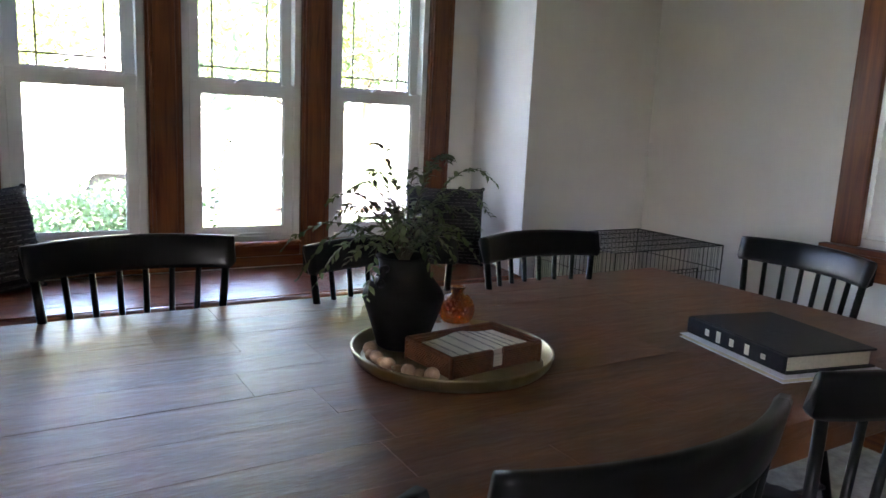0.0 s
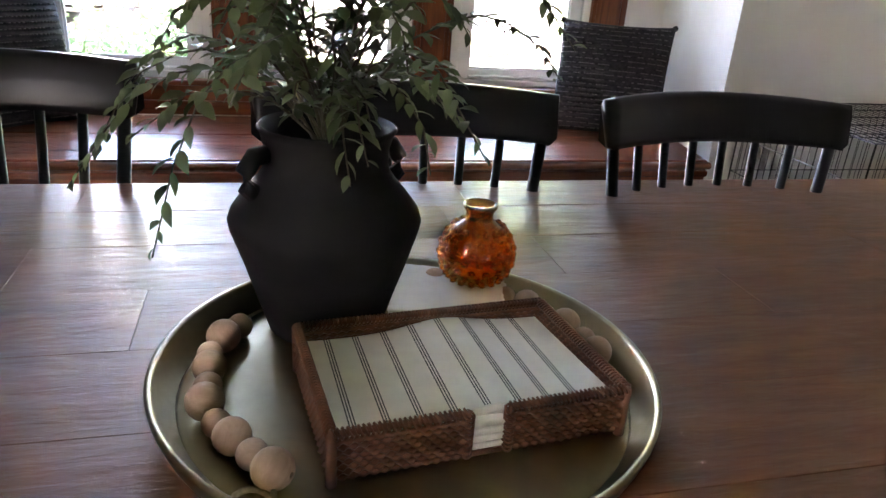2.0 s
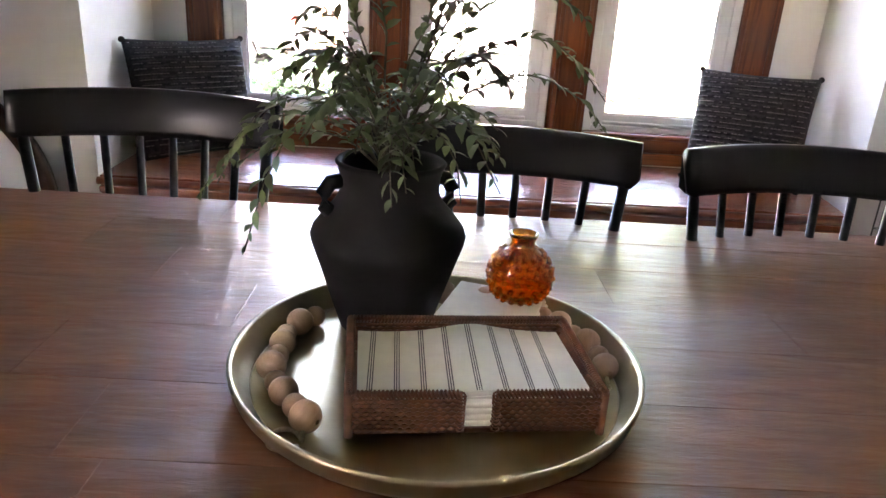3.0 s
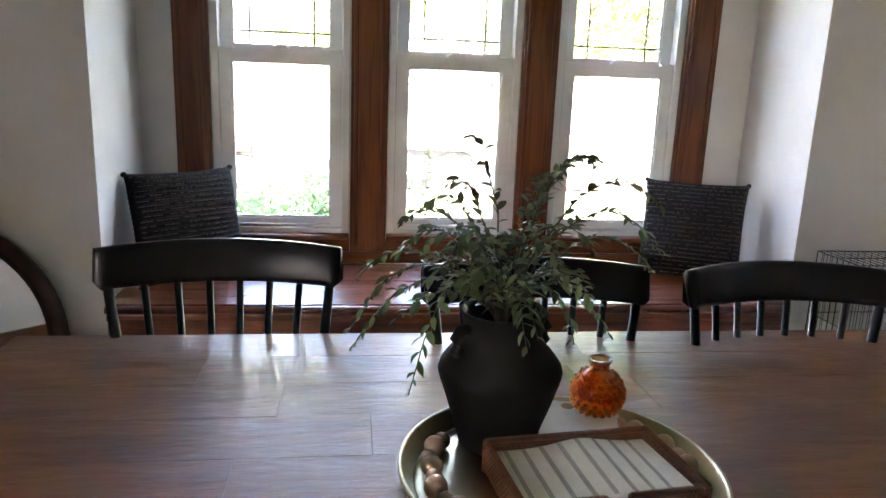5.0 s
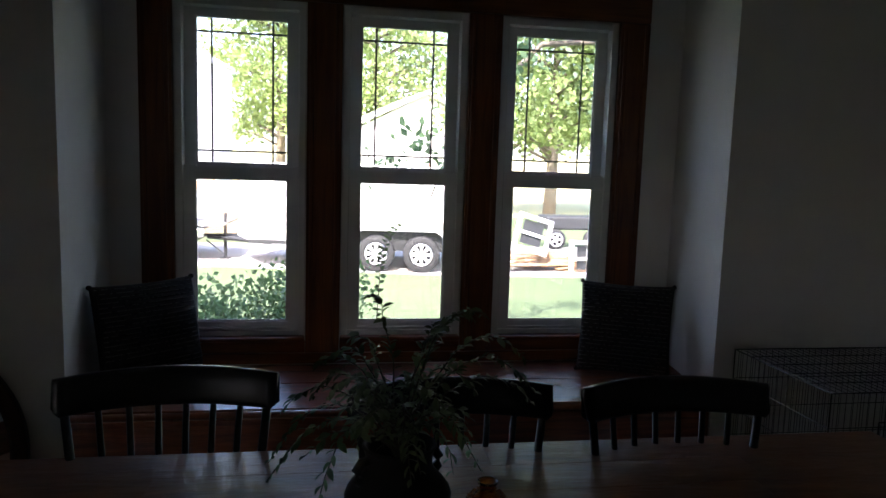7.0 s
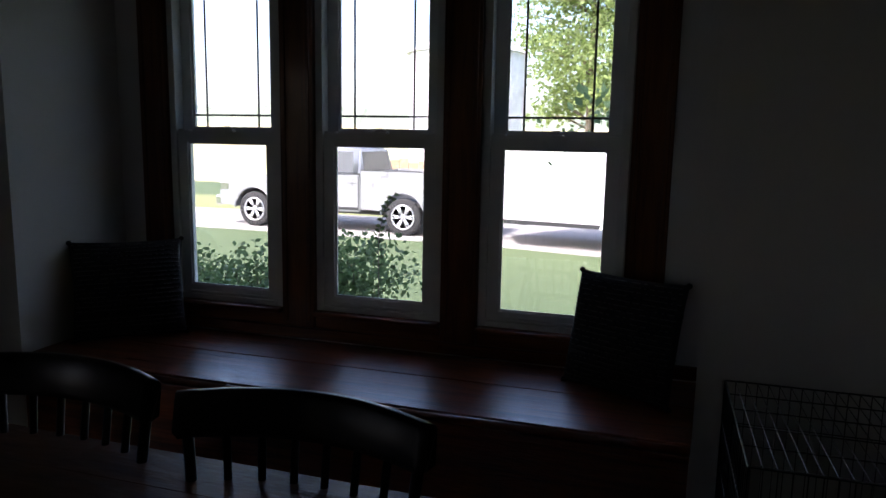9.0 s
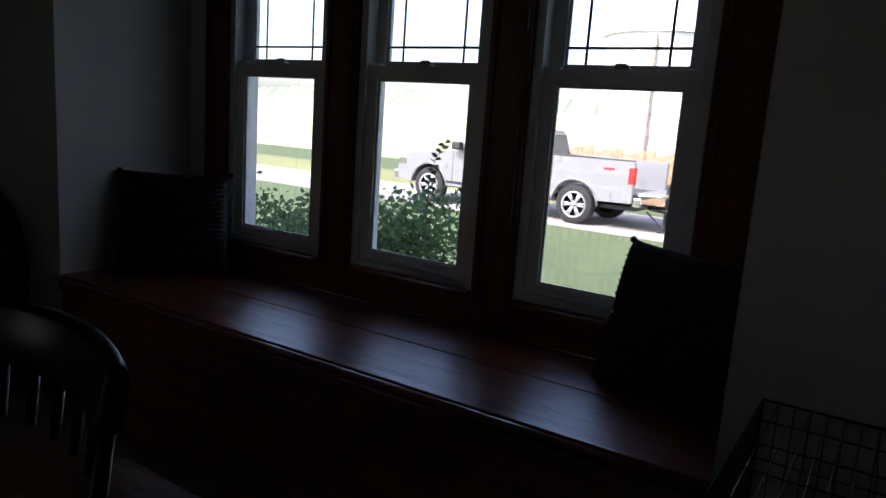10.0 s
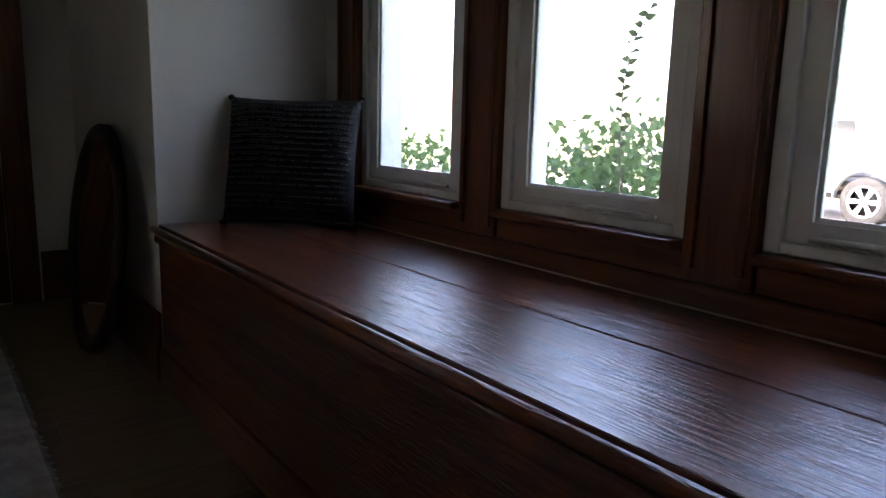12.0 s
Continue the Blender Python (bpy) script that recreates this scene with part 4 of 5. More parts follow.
M_SLAT, st_, sb_ = nodes_of("blind_slat")
sv = coords(st_)
st_.links.new(ramp(st_, noise_tex(st_, sv, 8), [(0.3, (0.70, 0.69, 0.66)), (0.7, (0.78, 0.77, 0.74))]), sb_.inputs["Base Color"])
sb_.inputs["Roughness"].default_value = 0.5
tr_ = st_.nodes.new("ShaderNodeBsdfTranslucent")
tr_.inputs[0].default_value = (0.75, 0.72, 0.66, 1)
ms_ = st_.nodes.new("ShaderNodeMixShader")
ms_.inputs[0].default_value = 0.12
st_.links.new(sb_.outputs[0], ms_.inputs[1])
st_.links.new(tr_.outputs[0], ms_.inputs[2])
st_.links.new(ms_.outputs[0], st_.nodes["Material Output"].inputs[0])
blind = thing("window_blind", pose(XR + 0.022, (RY0 + RY1) / 2, 0), "closed white slatted blind in the side window", "blind")
hw = (RY0 - RY1) / 2 - 0.008
sl = bmesh.new()
box(sl, -0.0012, 0.0012, -hw, hw, -0.027, 0.027, bev=0.0008, seg=1)
SLAT = mesh_of("slat", sl, M_SLAT)
zz = RZ0 + 0.045
while zz < RZ1 - 0.06:
    shared("slat", SLAT, blind, pose(0, 0, zz, 0, 14, 0))
    zz += 0.043
part("head_rail", bbox(-0.02, 0.02, -hw, hw, RZ1 - 0.05, RZ1 - 0.003, bev=0.003), M_VINYL, blind)
part("bottom_rail", bbox(-0.012, 0.012, -hw, hw, RZ0 + 0.002, RZ0 + 0.018, bev=0.003), M_VINYL, blind)
for y in (-hw * 0.6, hw * 0.6):
    cbm = bmesh.new()
    tube(cbm, ((-0.016, y, RZ0 + 0.015), (-0.016, y, RZ1 - 0.05)), 0.001, 4)
    part("ladder_cord", cbm, M_VINYL, blind)

# ---- outside ----
M_LAWN = ground_mat("lawn", (0.060, 0.098, 0.036), (0.088, 0.128, 0.048), (0.105, 0.130, 0.060), 0.2, 5.0)
M_FIELD = ground_mat("hay_field", (0.42, 0.38, 0.20), (0.50, 0.46, 0.26), (0.36, 0.36, 0.16), 0.02, 0.6)
# grass with the yellow of sunlight put into its colour
M_SUNLIT = ground_mat("sunlit_grass", (0.20, 0.21, 0.08), (0.27, 0.26, 0.11), (0.16, 0.19, 0.07), 0.3, 5.0)
M_GRAVEL = ground_mat("gravel", (0.36, 0.34, 0.32), (0.45, 0.43, 0.41), (0.29, 0.275, 0.26), 0.5, 14.0)
# ridge greens made paler, to carry the distance haze
M_HAZY_WOODS = leaf_mat("hazy_woods", (0.19, 0.23, 0.17), (0.27, 0.31, 0.23), 0.8, 0.1)
gb = bmesh.new()
box(gb, -600, 600, 0.16, 900, GZ - 0.4, GZ)
setting("ground", gb, M_LAWN, "mown green lawn reaching to far fields", "ground")
setting("ground_behind", bbox(-600, 600, -600, YB - 0.3, GZ - 0.4, GZ), M_LAWN, "mown green lawn behind the house", "ground")
setting("road_drive", slab_xy([(-60, 11.5), (-8, 10.85), (-2.2, 10.7), (1.5, 9.85), (9, 9.3), (9, 14.6), (-60, 14.6)], GZ + 0.002, GZ + 0.012), M_GRAVEL, "pale gravel drive across the lawn", "road")
# sunlit band of the lawn, painted as a yellower strip
setting("ground_dry", bbox(-120, -5.5, 14.62, 18.6, GZ + 0.003, GZ + 0.01), M_SUNLIT, "grass beyond the drive, painted yellow as sunlit", "ground")
setting("field", bbox(-500, 160, 25, 210, GZ + 0.004, GZ + 0.02), M_FIELD, "pale dry hay field beyond the lawn", "field")


def hill(nm, x0, x1, y, h, seed, mat, label, rag=1.0):
    r = random.Random(seed)
    bm = bmesh.new()
    n = 420
    pv = None
    for i in range(n + 1):
        x = x0 + (x1 - x0) * i / n
        u = i / n
        top = GZ + h * (0.35 + 0.65 * math.sin(math.pi * min(1, max(0, u))) ** 0.7) + r.uniform(-0.04, 0.04) * h * rag + h * 0.12 * noise.noise(Vector((x * 0.02, seed, 0)))
        cur = [bm.verts.new((x, y - 30, GZ)), bm.verts.new((x, y - 8, GZ + (top - GZ) * 0.6 + r.uniform(-.4, .4) * rag)), bm.verts.new((x, y, top)), bm.verts.new((x, y + 60, GZ))]
        if pv:
            for a in range(3):
                bm.faces.new((pv[a], pv[a + 1], cur[a + 1], cur[a]))
        pv = cur
    return tagged(part(nm, bm, mat, smooth=False), label, "hill", kind="structure")


hill("backdrop_hills", -520, 60, 330, 19, 3, M_HAZY_WOODS, "distant wooded ridge beyond the fields, haze in its colour")
hill("backdrop_field_slope", -560, 200, 215, 7.5, 5, M_FIELD, "pale hay field rising to the wooded ridge", 0.05)

M_STEELP = simple("bin_steel", (0.78, 0.78, 0.77), 0.5, 0.1, var=0.12, scale=3, bmp=0.1, bscale=20)
M_RUST = simple("rusty_wood", (0.40, 0.25, 0.15), 0.8, var=0.4, scale=6)
# corrugated grain bin
bin_ = thing("grain_bin", pose(-5.3, 20.5, GZ), "pale galvanised grain bin with a conical roof", "grain bin")
prof = [(1.9, 0.0)]
for k in range(60):
    prof.append((1.9 + (0.012 if k % 2 else -0.012), 0.05 + 4.75 * k / 60))
prof.append((1.9, 4.85))
part("wall", lathe(prof, 56), M_STEELP, bin_, smooth=True)
part("roof", lathe([(1.9, 4.80), (2.02, 4.82), (1.98, 4.88), (0.28, 5.75), (0.25, 5.9), (0, 5.95)], 32), M_STEELP, bin_, "conical metal roof")
M_CHUTE = simple("weathered_pipe", (0.46, 0.36, 0.28), 0.7, var=0.3, scale=6)
chute = bmesh.new()
tube(chute, ((0, 0, 0.3), (0, 0, 4.7)), 0.06, 10)
for k in range(7):
    box(chute, -0.08, 0.08, -0.02, 0.12, 0.5 + 0.65 * k, 0.56 + 0.65 * k)
part("chute", chute, M_CHUTE, bin_, "pale rusty pipe up the wall", at=pose(2.0 * math.sin(0.1), -2.0 * math.cos(0.1), 0))
# low wooden sheds behind the drive
def shed(at, w, d, h, rh, wall_m, roof_m, label):
    s = thing("shed", at, label, "shed")
    part("wall", bbox(-w / 2, w / 2, -d / 2, d / 2, 0, h), wall_m, s)
    n = max(4, int(w / 0.3))
    for i in range(n):
        a = -w / 2 + w * i / n
        part("board", bbox(a + 0.008, a + w / n - 0.008, -d / 2 - 0.02, -d / 2 - 0.001, 0.02, h - 0.02), wall_m, s)
    part("roof", extrude_xz([(-w / 2 - 0.3, h), (0, h + rh), (w / 2 + 0.3, h), (w / 2 + 0.3, h + 0.12), (0, h + rh + 0.14), (-w / 2 - 0.3, h + 0.12)], -d / 2 - 0.3, d / 2 + 0.3), roof_m, s)
    part("gable", extrude_xz([(-w / 2, h), (w / 2, h), (0, h + rh)], -d / 2 - 0.005, -d / 2 + 0.1), wall_m, s)
    part("door", bbox(-0.6, 0.6, -d / 2 - 0.05, -d / 2 - 0.021, 0.05, min(h - 0.1, 2.1)), M_RUST, s)
    return s


M_WHITEB = simple("white_boards", (0.72, 0.71, 0.68), 0.7, var=0.08, scale=3)
M_ROOFM = simple("metal_roof", (0.55, 0.55, 0.55), 0.45, 0.3, var=0.1, scale=2)
shed(pose(3.4, 31, GZ, 0, 0, 8), 5.6, 6.0, 3.6, 1.5, M_WHITEB, M_ROOFM, "white boarded gable shed behind the trailer")
fence = thing("board_fence", pose(-5.6, 17.2, GZ), "low rusty-brown board fence behind the drive", "fence")
for k in range(26):
    part("board", bbox(k * 0.30 - 2.0, k * 0.30 - 1.72, -0.02, 0.02, 0.0, 1.42 + 0.06 * math.sin(k * 2.1)), M_RUST, fence)
for k in range(5):
    part("post", bbox(k * 1.9 - 1.98, k * 1.9 - 1.86, 0.021, 0.13, 0, 1.0), M_RUST, fence)

# pickup
M_SILVER = simple("silver_paint", (0.30, 0.31, 0.325), 0.30, 0.3, var=0.01, scale=2, bmp=0)
M_TYRE = simple("tyre_rubber", (0.022, 0.022, 0.023), 0.8, var=0.2)
M_RIM = simple("alloy_rim", (0.62, 0.62, 0.63), 0.3, 0.8, var=0.05)
M_DARK = simple("dark_plastic", (0.025, 0.026, 0.028), 0.5, var=0.2)
M_CARGLASS = simple("tinted_car_glass", (0.05, 0.06, 0.065), 0.08, 0.0, var=0.1, bmp=0)
M_RED = simple("red_tail_lens", (0.55, 0.03, 0.03), 0.2, var=0.1, bmp=0)
M_CHROME = simple("chrome", (0.75, 0.75, 0.76), 0.15, 1.0, var=0.03, bmp=0)
M_TRAILER = simple("white_trailer_panel", (0.80, 0.80, 0.80), 0.35, 0.0, var=0.03, scale=1.5, bmp=0.03, bscale=4)


def wheel(parent, at, R, spokes=6, width=0.24, rim_r=0.66, rim_mat=None):
    w = part("wheel", lathe([(R * 0.66, -width / 2), (R * 0.93, -width / 2), (R, -width / 2 + 0.03), (R, width / 2 - 0.03), (R * 0.93, width / 2), (R * 0.66, width / 2)], 40), M_TYRE, parent, "black tyre on a metal rim", smooth=True, at=at)
    rm = rim_mat or M_RIM
    part("rim", lathe([(R * rim_r + 0.01, -width / 2 + 0.01), (R * rim_r - 0.02, -width / 2 + 0.02), (R * rim_r - 0.04, width / 2 - 0.1), (0.0, width / 2 - 0.1)], 36), M_DARK, w, smooth=True)
    part("rim_lip", lathe([(R * rim_r - 0.025, width / 2 - 0.03), (R * rim_r + 0.008, width / 2 + 0.002), (R * rim_r - 0.03, width / 2 + 0.004), (R * rim_r - 0.025, width / 2 - 0.03)], 36), rm, w, smooth=True)
    for k in range(spokes):
        a = 2 * math.pi * k / spokes
        for da in (-0.13, 0.13):
            sbm = bmesh.new()
            p0 = Vector((0.05 * math.cos(a), 0.05 * math.sin(a), width / 2 - 0.03))
            p1 = Vector(((R * rim_r - 0.02) * math.cos(a + da), (R * rim_r - 0.02) * math.sin(a + da), width / 2 - 0.012))
            tube(sbm, (p0, p1), 0.028, 5, 0.02)
            part("spoke", sbm, rm, w, smooth=True)
    part("hub", lathe([(0, width / 2 + 0.01), (0.06, width / 2 + 0.004), (0.075, width / 2 - 0.03)], 16), rm, w, smooth=True)
    return w


def pickup(at):
    """A two-door-and-a-half pickup; its own -x is forward, -y the side seen, origin on the ground under the rear axle."""
    tr = thing("pickup_truck", at, "silver pickup truck standing on the gravel drive", "truck")
    wb, R = 3.66, 0.40

    def arch(cx, z0, r, n=10):
        return [(cx + r * math.cos(radians(a)), z0 + r * math.sin(radians(a))) for a in [0 + 180 * k / n for k in range(n + 1)]]
    # bed side with wheel arch
    rear = arch(0, 0.42, 0.49)
    bed = [(1.20, 0.55), (1.20, 1.30), (1.17, 1.33), (-0.98, 1.35), (-0.98, 0.52)] + [(-0.49, 0.52)] + rear[::-1] + [(0.49, 0.55)]
    for y0, y1, nm in ((-1.0, -0.90, "bed_side"), (0.90, 1.0, "bed_side")):
        part(nm, extrude_xz(bed, y0, y1, 0.012), M_SILVER, tr)
    part("bed_floor", bbox(-0.97, 1.16, -0.895, 0.895, 0.62, 0.72), M_DARK, tr)
    part("bed_front", bbox(-0.975, -0.93, -0.895, 0.895, 0.73, 1.33), M_SILVER, tr)
    part("tailgate_open", bbox(1.17, 1.72, -0.82, 0.82, 0.70, 0.76, bev=0.015), M_SILVER, tr, "lowered tailgate")
    part("bed_cap", bbox(-0.98, 1.18, -1.0, -0.9, 1.352, 1.375, bev=0.008), M_DARK, tr)
    fr_ = arch(-wb, 0.42, 0.49)
    cab = [(-1.0, 0.46), (-1.0, 1.24), (-3.02, 1.24), (-3.14, 1.22), (-4.25, 1.11), (-4.5, 1.02), (-4.58, 0.75), (-4.55, 0.48), (-wb - 0.49, 0.48)] + fr_[::-1] + [(-wb + 0.49, 0.46)]
    part("cab_body", extrude_xz(cab, -1.0, 1.0, 0.02), M_SILVER, tr)
    up = bmesh.new()
    lo = [(-1.02, -0.93), (-3.05, -0.93), (-3.05, 0.93), (-1.02, 0.93)]
    hi = [(-1.12, -0.72), (-2.42, -0.72), (-2.42, 0.72), (-1.12, 0.72)]
    a = [up.verts.new((x, y, 1.235)) for x, y in lo]
    b = [up.verts.new((x, y, 1.84)) for x, y in hi]
    for i in range(4):
        up.faces.new((a[i], a[(i + 1) % 4], b[(i + 1) % 4], b[i]))
    up.faces.new(a[::-1])
    up.faces.new(b)
    bmesh.ops.bevel(up, geom=list(up.edges), offset=0.05, segments=3, affect='EDGES')
    part("cab_roof", up, M_SILVER, tr, smooth=True)
    # side windows follow the leaning pillars

    def sidewin(pts, sy):
        bm = bmesh.new()
        vs = []
        for x, z in pts:
            y = -(0.93 - 0.21 * (z - 1.235) / 0.605) - 0.006
            vs.append(bm.verts.new((x, y * sy, z)))
        ins = [bm.verts.new(v.co + Vector((0, 0.01 * sy, 0))) for v in vs]
        bm.faces.new(vs)
        bm.faces.new(ins[::-1])
        for i in range(len(vs)):
            bm.faces.new((vs[i], vs[(i + 1) % len(vs)], ins[(i + 1) % len(vs)], ins[i]))
        part("side_window", bm, M_CARGLASS, tr)
    for sy in (1, -1):
        sidewin([(-1.98, 1.29), (-2.88, 1.29), (-2.42, 1.74), (-1.98, 1.75)], sy)
        sidewin([(-1.2, 1.30), (-1.88, 1.29), (-1.88, 1.75), (-1.26, 1.74)], sy)
    part("rear_window", bbox(-0.01, 0.0, -0.68, 0.68, 0, 0.42, bev=0.003), M_CARGLASS, tr, at=pose(-1.028, 0, 1.33, 0, -9.5, 0))
    part("windscreen", bbox(-0.01, 0.0, -0.75, 0.75, 0, 0.78, bev=0.003), M_CARGLASS, tr, at=pose(-2.99, 0, 1.27, 0, 46.5, 0))
    for x in (-1.93, -1.03, -3.0):
        part("door_seam", bbox(x - 0.006, x + 0.006, -1.004, -0.999, 0.56, 1.235), M_DARK, tr)
    part("sill_trim", bbox(-3.15, -1.02, -1.012, -1.0005, 0.50, 0.56, bev=0.004), M_DARK, tr)
    for x in (-2.05, -1.18):
        part("door_handle", bbox(x - 0.09, x + 0.09, -1.03, -1.0005, 1.08, 1.12, bev=0.008), M_SILVER, tr)
    part("wing_mirror", bbox(-2.95, -2.72, -1.20, -1.02, 1.27, 1.45, bev=0.04), M_DARK, tr)
    part("tail_light", bbox(1.09, 1.207, -1.006, -0.86, 0.92, 1.24, bev=0.015), M_RED, tr, "red tail light")
    part("tail_light", bbox(1.12, 1.19, 0.935, 1.006, 0.92, 1.24, bev=0.015), M_RED, tr, "red tail light")
    part("rear_bumper", bbox(1.21, 1.38, -0.98, 0.98, 0.50, 0.68, bev=0.03), M_CHROME, tr, "chrome rear bumper")
    part("front_bumper", bbox(-4.72, -4.56, -0.97, 0.97, 0.45, 0.68, bev=0.04), M_CHROME, tr, "chrome front bumper")
    part("headlight", bbox(-4.56, -4.30, -1.004, -0.7, 0.80, 1.0, bev=0.03), M_CHROME, tr, "headlight")
    part("emblem", bbox(0.58, 0.80, -1.006, -1.0005, 1.16, 1.20), M_RED, tr, "small red badge")
    part("chassis", bbox(-4.3, 1.15, -0.6, 0.6, 0.38, 0.455), M_DARK, tr)
    for cx in (0, -wb):
        for y, rz in ((-0.86, 90), (0.86, -90)):
            wheel(tr, pose(cx, y, R, rz, 0, 0), R, 6)
        lip = bmesh.new()
        tube(lip, [(x, -1.0, z) for x, z in arch(cx, 0.42, 0.50, 14)], 0.016, 6)
        part("arch_lip", lip, M_SILVER, tr, smooth=True)
    return tr


pickup(pose(-4.06, 12.3, GZ, 0, 0, -2.5))


def trailer(at):
    """An enclosed two-axle trailer; the tongue points to its own -x, origin on the ground between the axles."""
    tl = thing("cargo_trailer", at, "white enclosed cargo trailer with two axles, hitched behind", "trailer")
    part("body", bbox(-2.85, 1.75, -1.0, 1.0, 0.48, 2.0, bev=0.04), M_TRAILER, tl)
    nosep = bmesh.new()
    a = [nosep.verts.new(p) for p in ((-2.852, -0.95, 0.5), (-3.35, 0, 0.5), (-2.852, 0.95, 0.5))]
    b = [nosep.verts.new(p) for p in ((-2.852, -0.95, 1.95), (-3.3, 0, 1.9), (-2.852, 0.95, 1.95))]
    nosep.faces.new(a[::-1])
    nosep.faces.new(b)
    for i in range(3):
        nosep.faces.new((a[i], a[(i + 1) % 3], b[(i + 1) % 3], b[i]))
    part("nose", nosep, M_TRAILER, tl)
    part("lower_rail", bbox(-2.87, 1.77, -1.015, -1.001, 0.46, 0.54, bev=0.004), M_DARK, tl)
    part("roof_rail", bbox(-2.87, 1.77, -1.012, -1.0012, 1.92, 1.99, bev=0.004), M_CHROME, tl)
    for k in range(9):
        x = -2.6 + 0.52 * k
        part("seam", bbox(x - 0.006, x + 0.006, -1.005, -1.0002, 0.56, 1.91), M_TRAILER, tl)
    fen = [(-0.98, 0.48), (-0.86, 0.78), (-0.70, 0.86), (0.70, 0.86), (0.86, 0.78), (0.98, 0.48), (0.9, 0.48), (0.8, 0.73), (0.68, 0.80), (-0.68, 0.80), (-0.8, 0.73), (-0.9, 0.48)]
    part("fender", extrude_xz(fen, -1.22, -1.02, 0.006), M_TRAILER, tl, "white metal fender")
    part("wheel_well", bbox(-0.85, 0.85, -1.06, -1.021, 0.40, 0.76), M_DARK, tl)
    for x in (-0.43, 0.43):
        for y, rz in ((-1.13, 90), (1.1, -90)):
            wheel(tl, pose(x, y, 0.35, rz, 0, 0), 0.35, 8, 0.2, 0.6)
        ax = bmesh.new()
        tube(ax, ((x, -1.0, 0.35), (x, 1.0, 0.35)), 0.04, 8)
        part("axle", ax, M_DARK, tl)
    for sy in (-1, 1):
        tg = bmesh.new()
        tube(tg, ((-2.5, sy * 0.75, 0.46), (-3.95, 0.0, 0.46)), 0.05, 4)
        part("tongue", tg, M_DARK, tl, "dark steel tongue")
    jk = bmesh.new()
    tube(jk, ((-3.6, -0.0, 0.04), (-3.6, 0.0, 0.95)), 0.035, 8)
    box(jk, -3.7, -3.5, -0.1, 0.1, 0.0, 0.03)
    part("jack", jk, M_DARK, tl)
    chn = bmesh.new()
    tube(chn, [(-3.95 + 0.35 * math.sin(t), -0.12, 0.40 - 0.28 * math.sin(t * 1.0)) for t in [math.pi * k / 10 for k in range(11)]], 0.015, 5)
    part("safety_chain", chn, M_DARK, tl)
    return tl


trailer(pose(1.17, 11.35, GZ, 0, 0, -8))

# scrap pile by the drive
junk_r = random.Random(8)
M_PALLET = simple("old_lumber", (0.40, 0.26, 0.15), 0.85, var=0.4, scale=8)
for k in range(16):
    L = junk_r.uniform(1.0, 2.4)
    o = thing("lumber_board", pose(4.2 + junk_r.uniform(-0.8, 0.9), 10.9 + junk_r.uniform(-0.7, 0.7), GZ + 0.03 + 0.06 * (k // 3), junk_r.uniform(-4, 4), junk_r.uniform(-4, 4), junk_r.uniform(-25, 25)), "weathered board lying on a scrap pile", "board", "boards of the scrap pile")
    part("plank", bbox(-L / 2, L / 2, -0.09, 0.09, -0.02, 0.02, bev=0.004), M_PALLET, o)
M_WF = simple("white_frame_metal", (0.72, 0.72, 0.72), 0.4, 0.2, var=0.05)


def metal_frame(at, w, h, label):
    o = thing("metal_frame", at, label, "metal frame", "frames on the scrap pile")
    for a in ((-w / 2, -w / 2 + 0.08, 0, h), (w / 2 - 0.08, w / 2, 0, h), (-w / 2 + 0.08, w / 2 - 0.08, 0, 0.08), (-w / 2 + 0.08, w / 2 - 0.08, h - 0.08, h)):
        part("bar", bbox(a[0], a[1], -0.03, 0.03, a[2], a[3], bev=0.006), M_WF, o)
    part("bar", bbox(-w / 2 + 0.08, w / 2 - 0.08, -0.02, 0.02, h * 0.45, h * 0.45 + 0.06), M_WF, o)
    part("dark_panel", bbox(-w / 2 + 0.16, w / 2 - 0.16, 0.035, 0.05, h * 0.2, h * 0.85), M_DARK, o)


metal_frame(pose(4.5, 9.75, GZ, -8, 0, -5), 0.5, 0.7, "white metal frame standing on the grass")
metal_frame(pose(3.55, 10.2, GZ + 0.42, -10, 16, 5), 0.75, 0.72, "white metal frame leaning on the scrap pile")
tt = thing("dark_cart", pose(5.9, 14.6, GZ), "dark low utility cart beyond the scrap pile", "cart")
part("body", bbox(-0.75, 0.75, -0.4, 0.4, 0.5, 0.85, bev=0.05), M_DARK, tt)
for x in (-0.5, 0.5):
    wheel(tt, pose(x, -0.45, 0.26, 90, 0, 0), 0.26, 5, 0.16)


# trees and shrubs
# leaf greens of the far trees lightened to take in the haze
M_HAZY_TLEAF = leaf_mat("hazy_tree_leaf", (0.17, 0.24, 0.08), (0.36, 0.44, 0.17), 0.5, 0.5)
M_TLEAF2 = leaf_mat("maple_leaf", (0.08, 0.14, 0.07), (0.16, 0.25, 0.12), 0.5, 0.45)
M_BARK = simple("bark", (0.17, 0.14, 0.11), 0.95, var=0.4, scale=6, bmp=0.6, bscale=14)


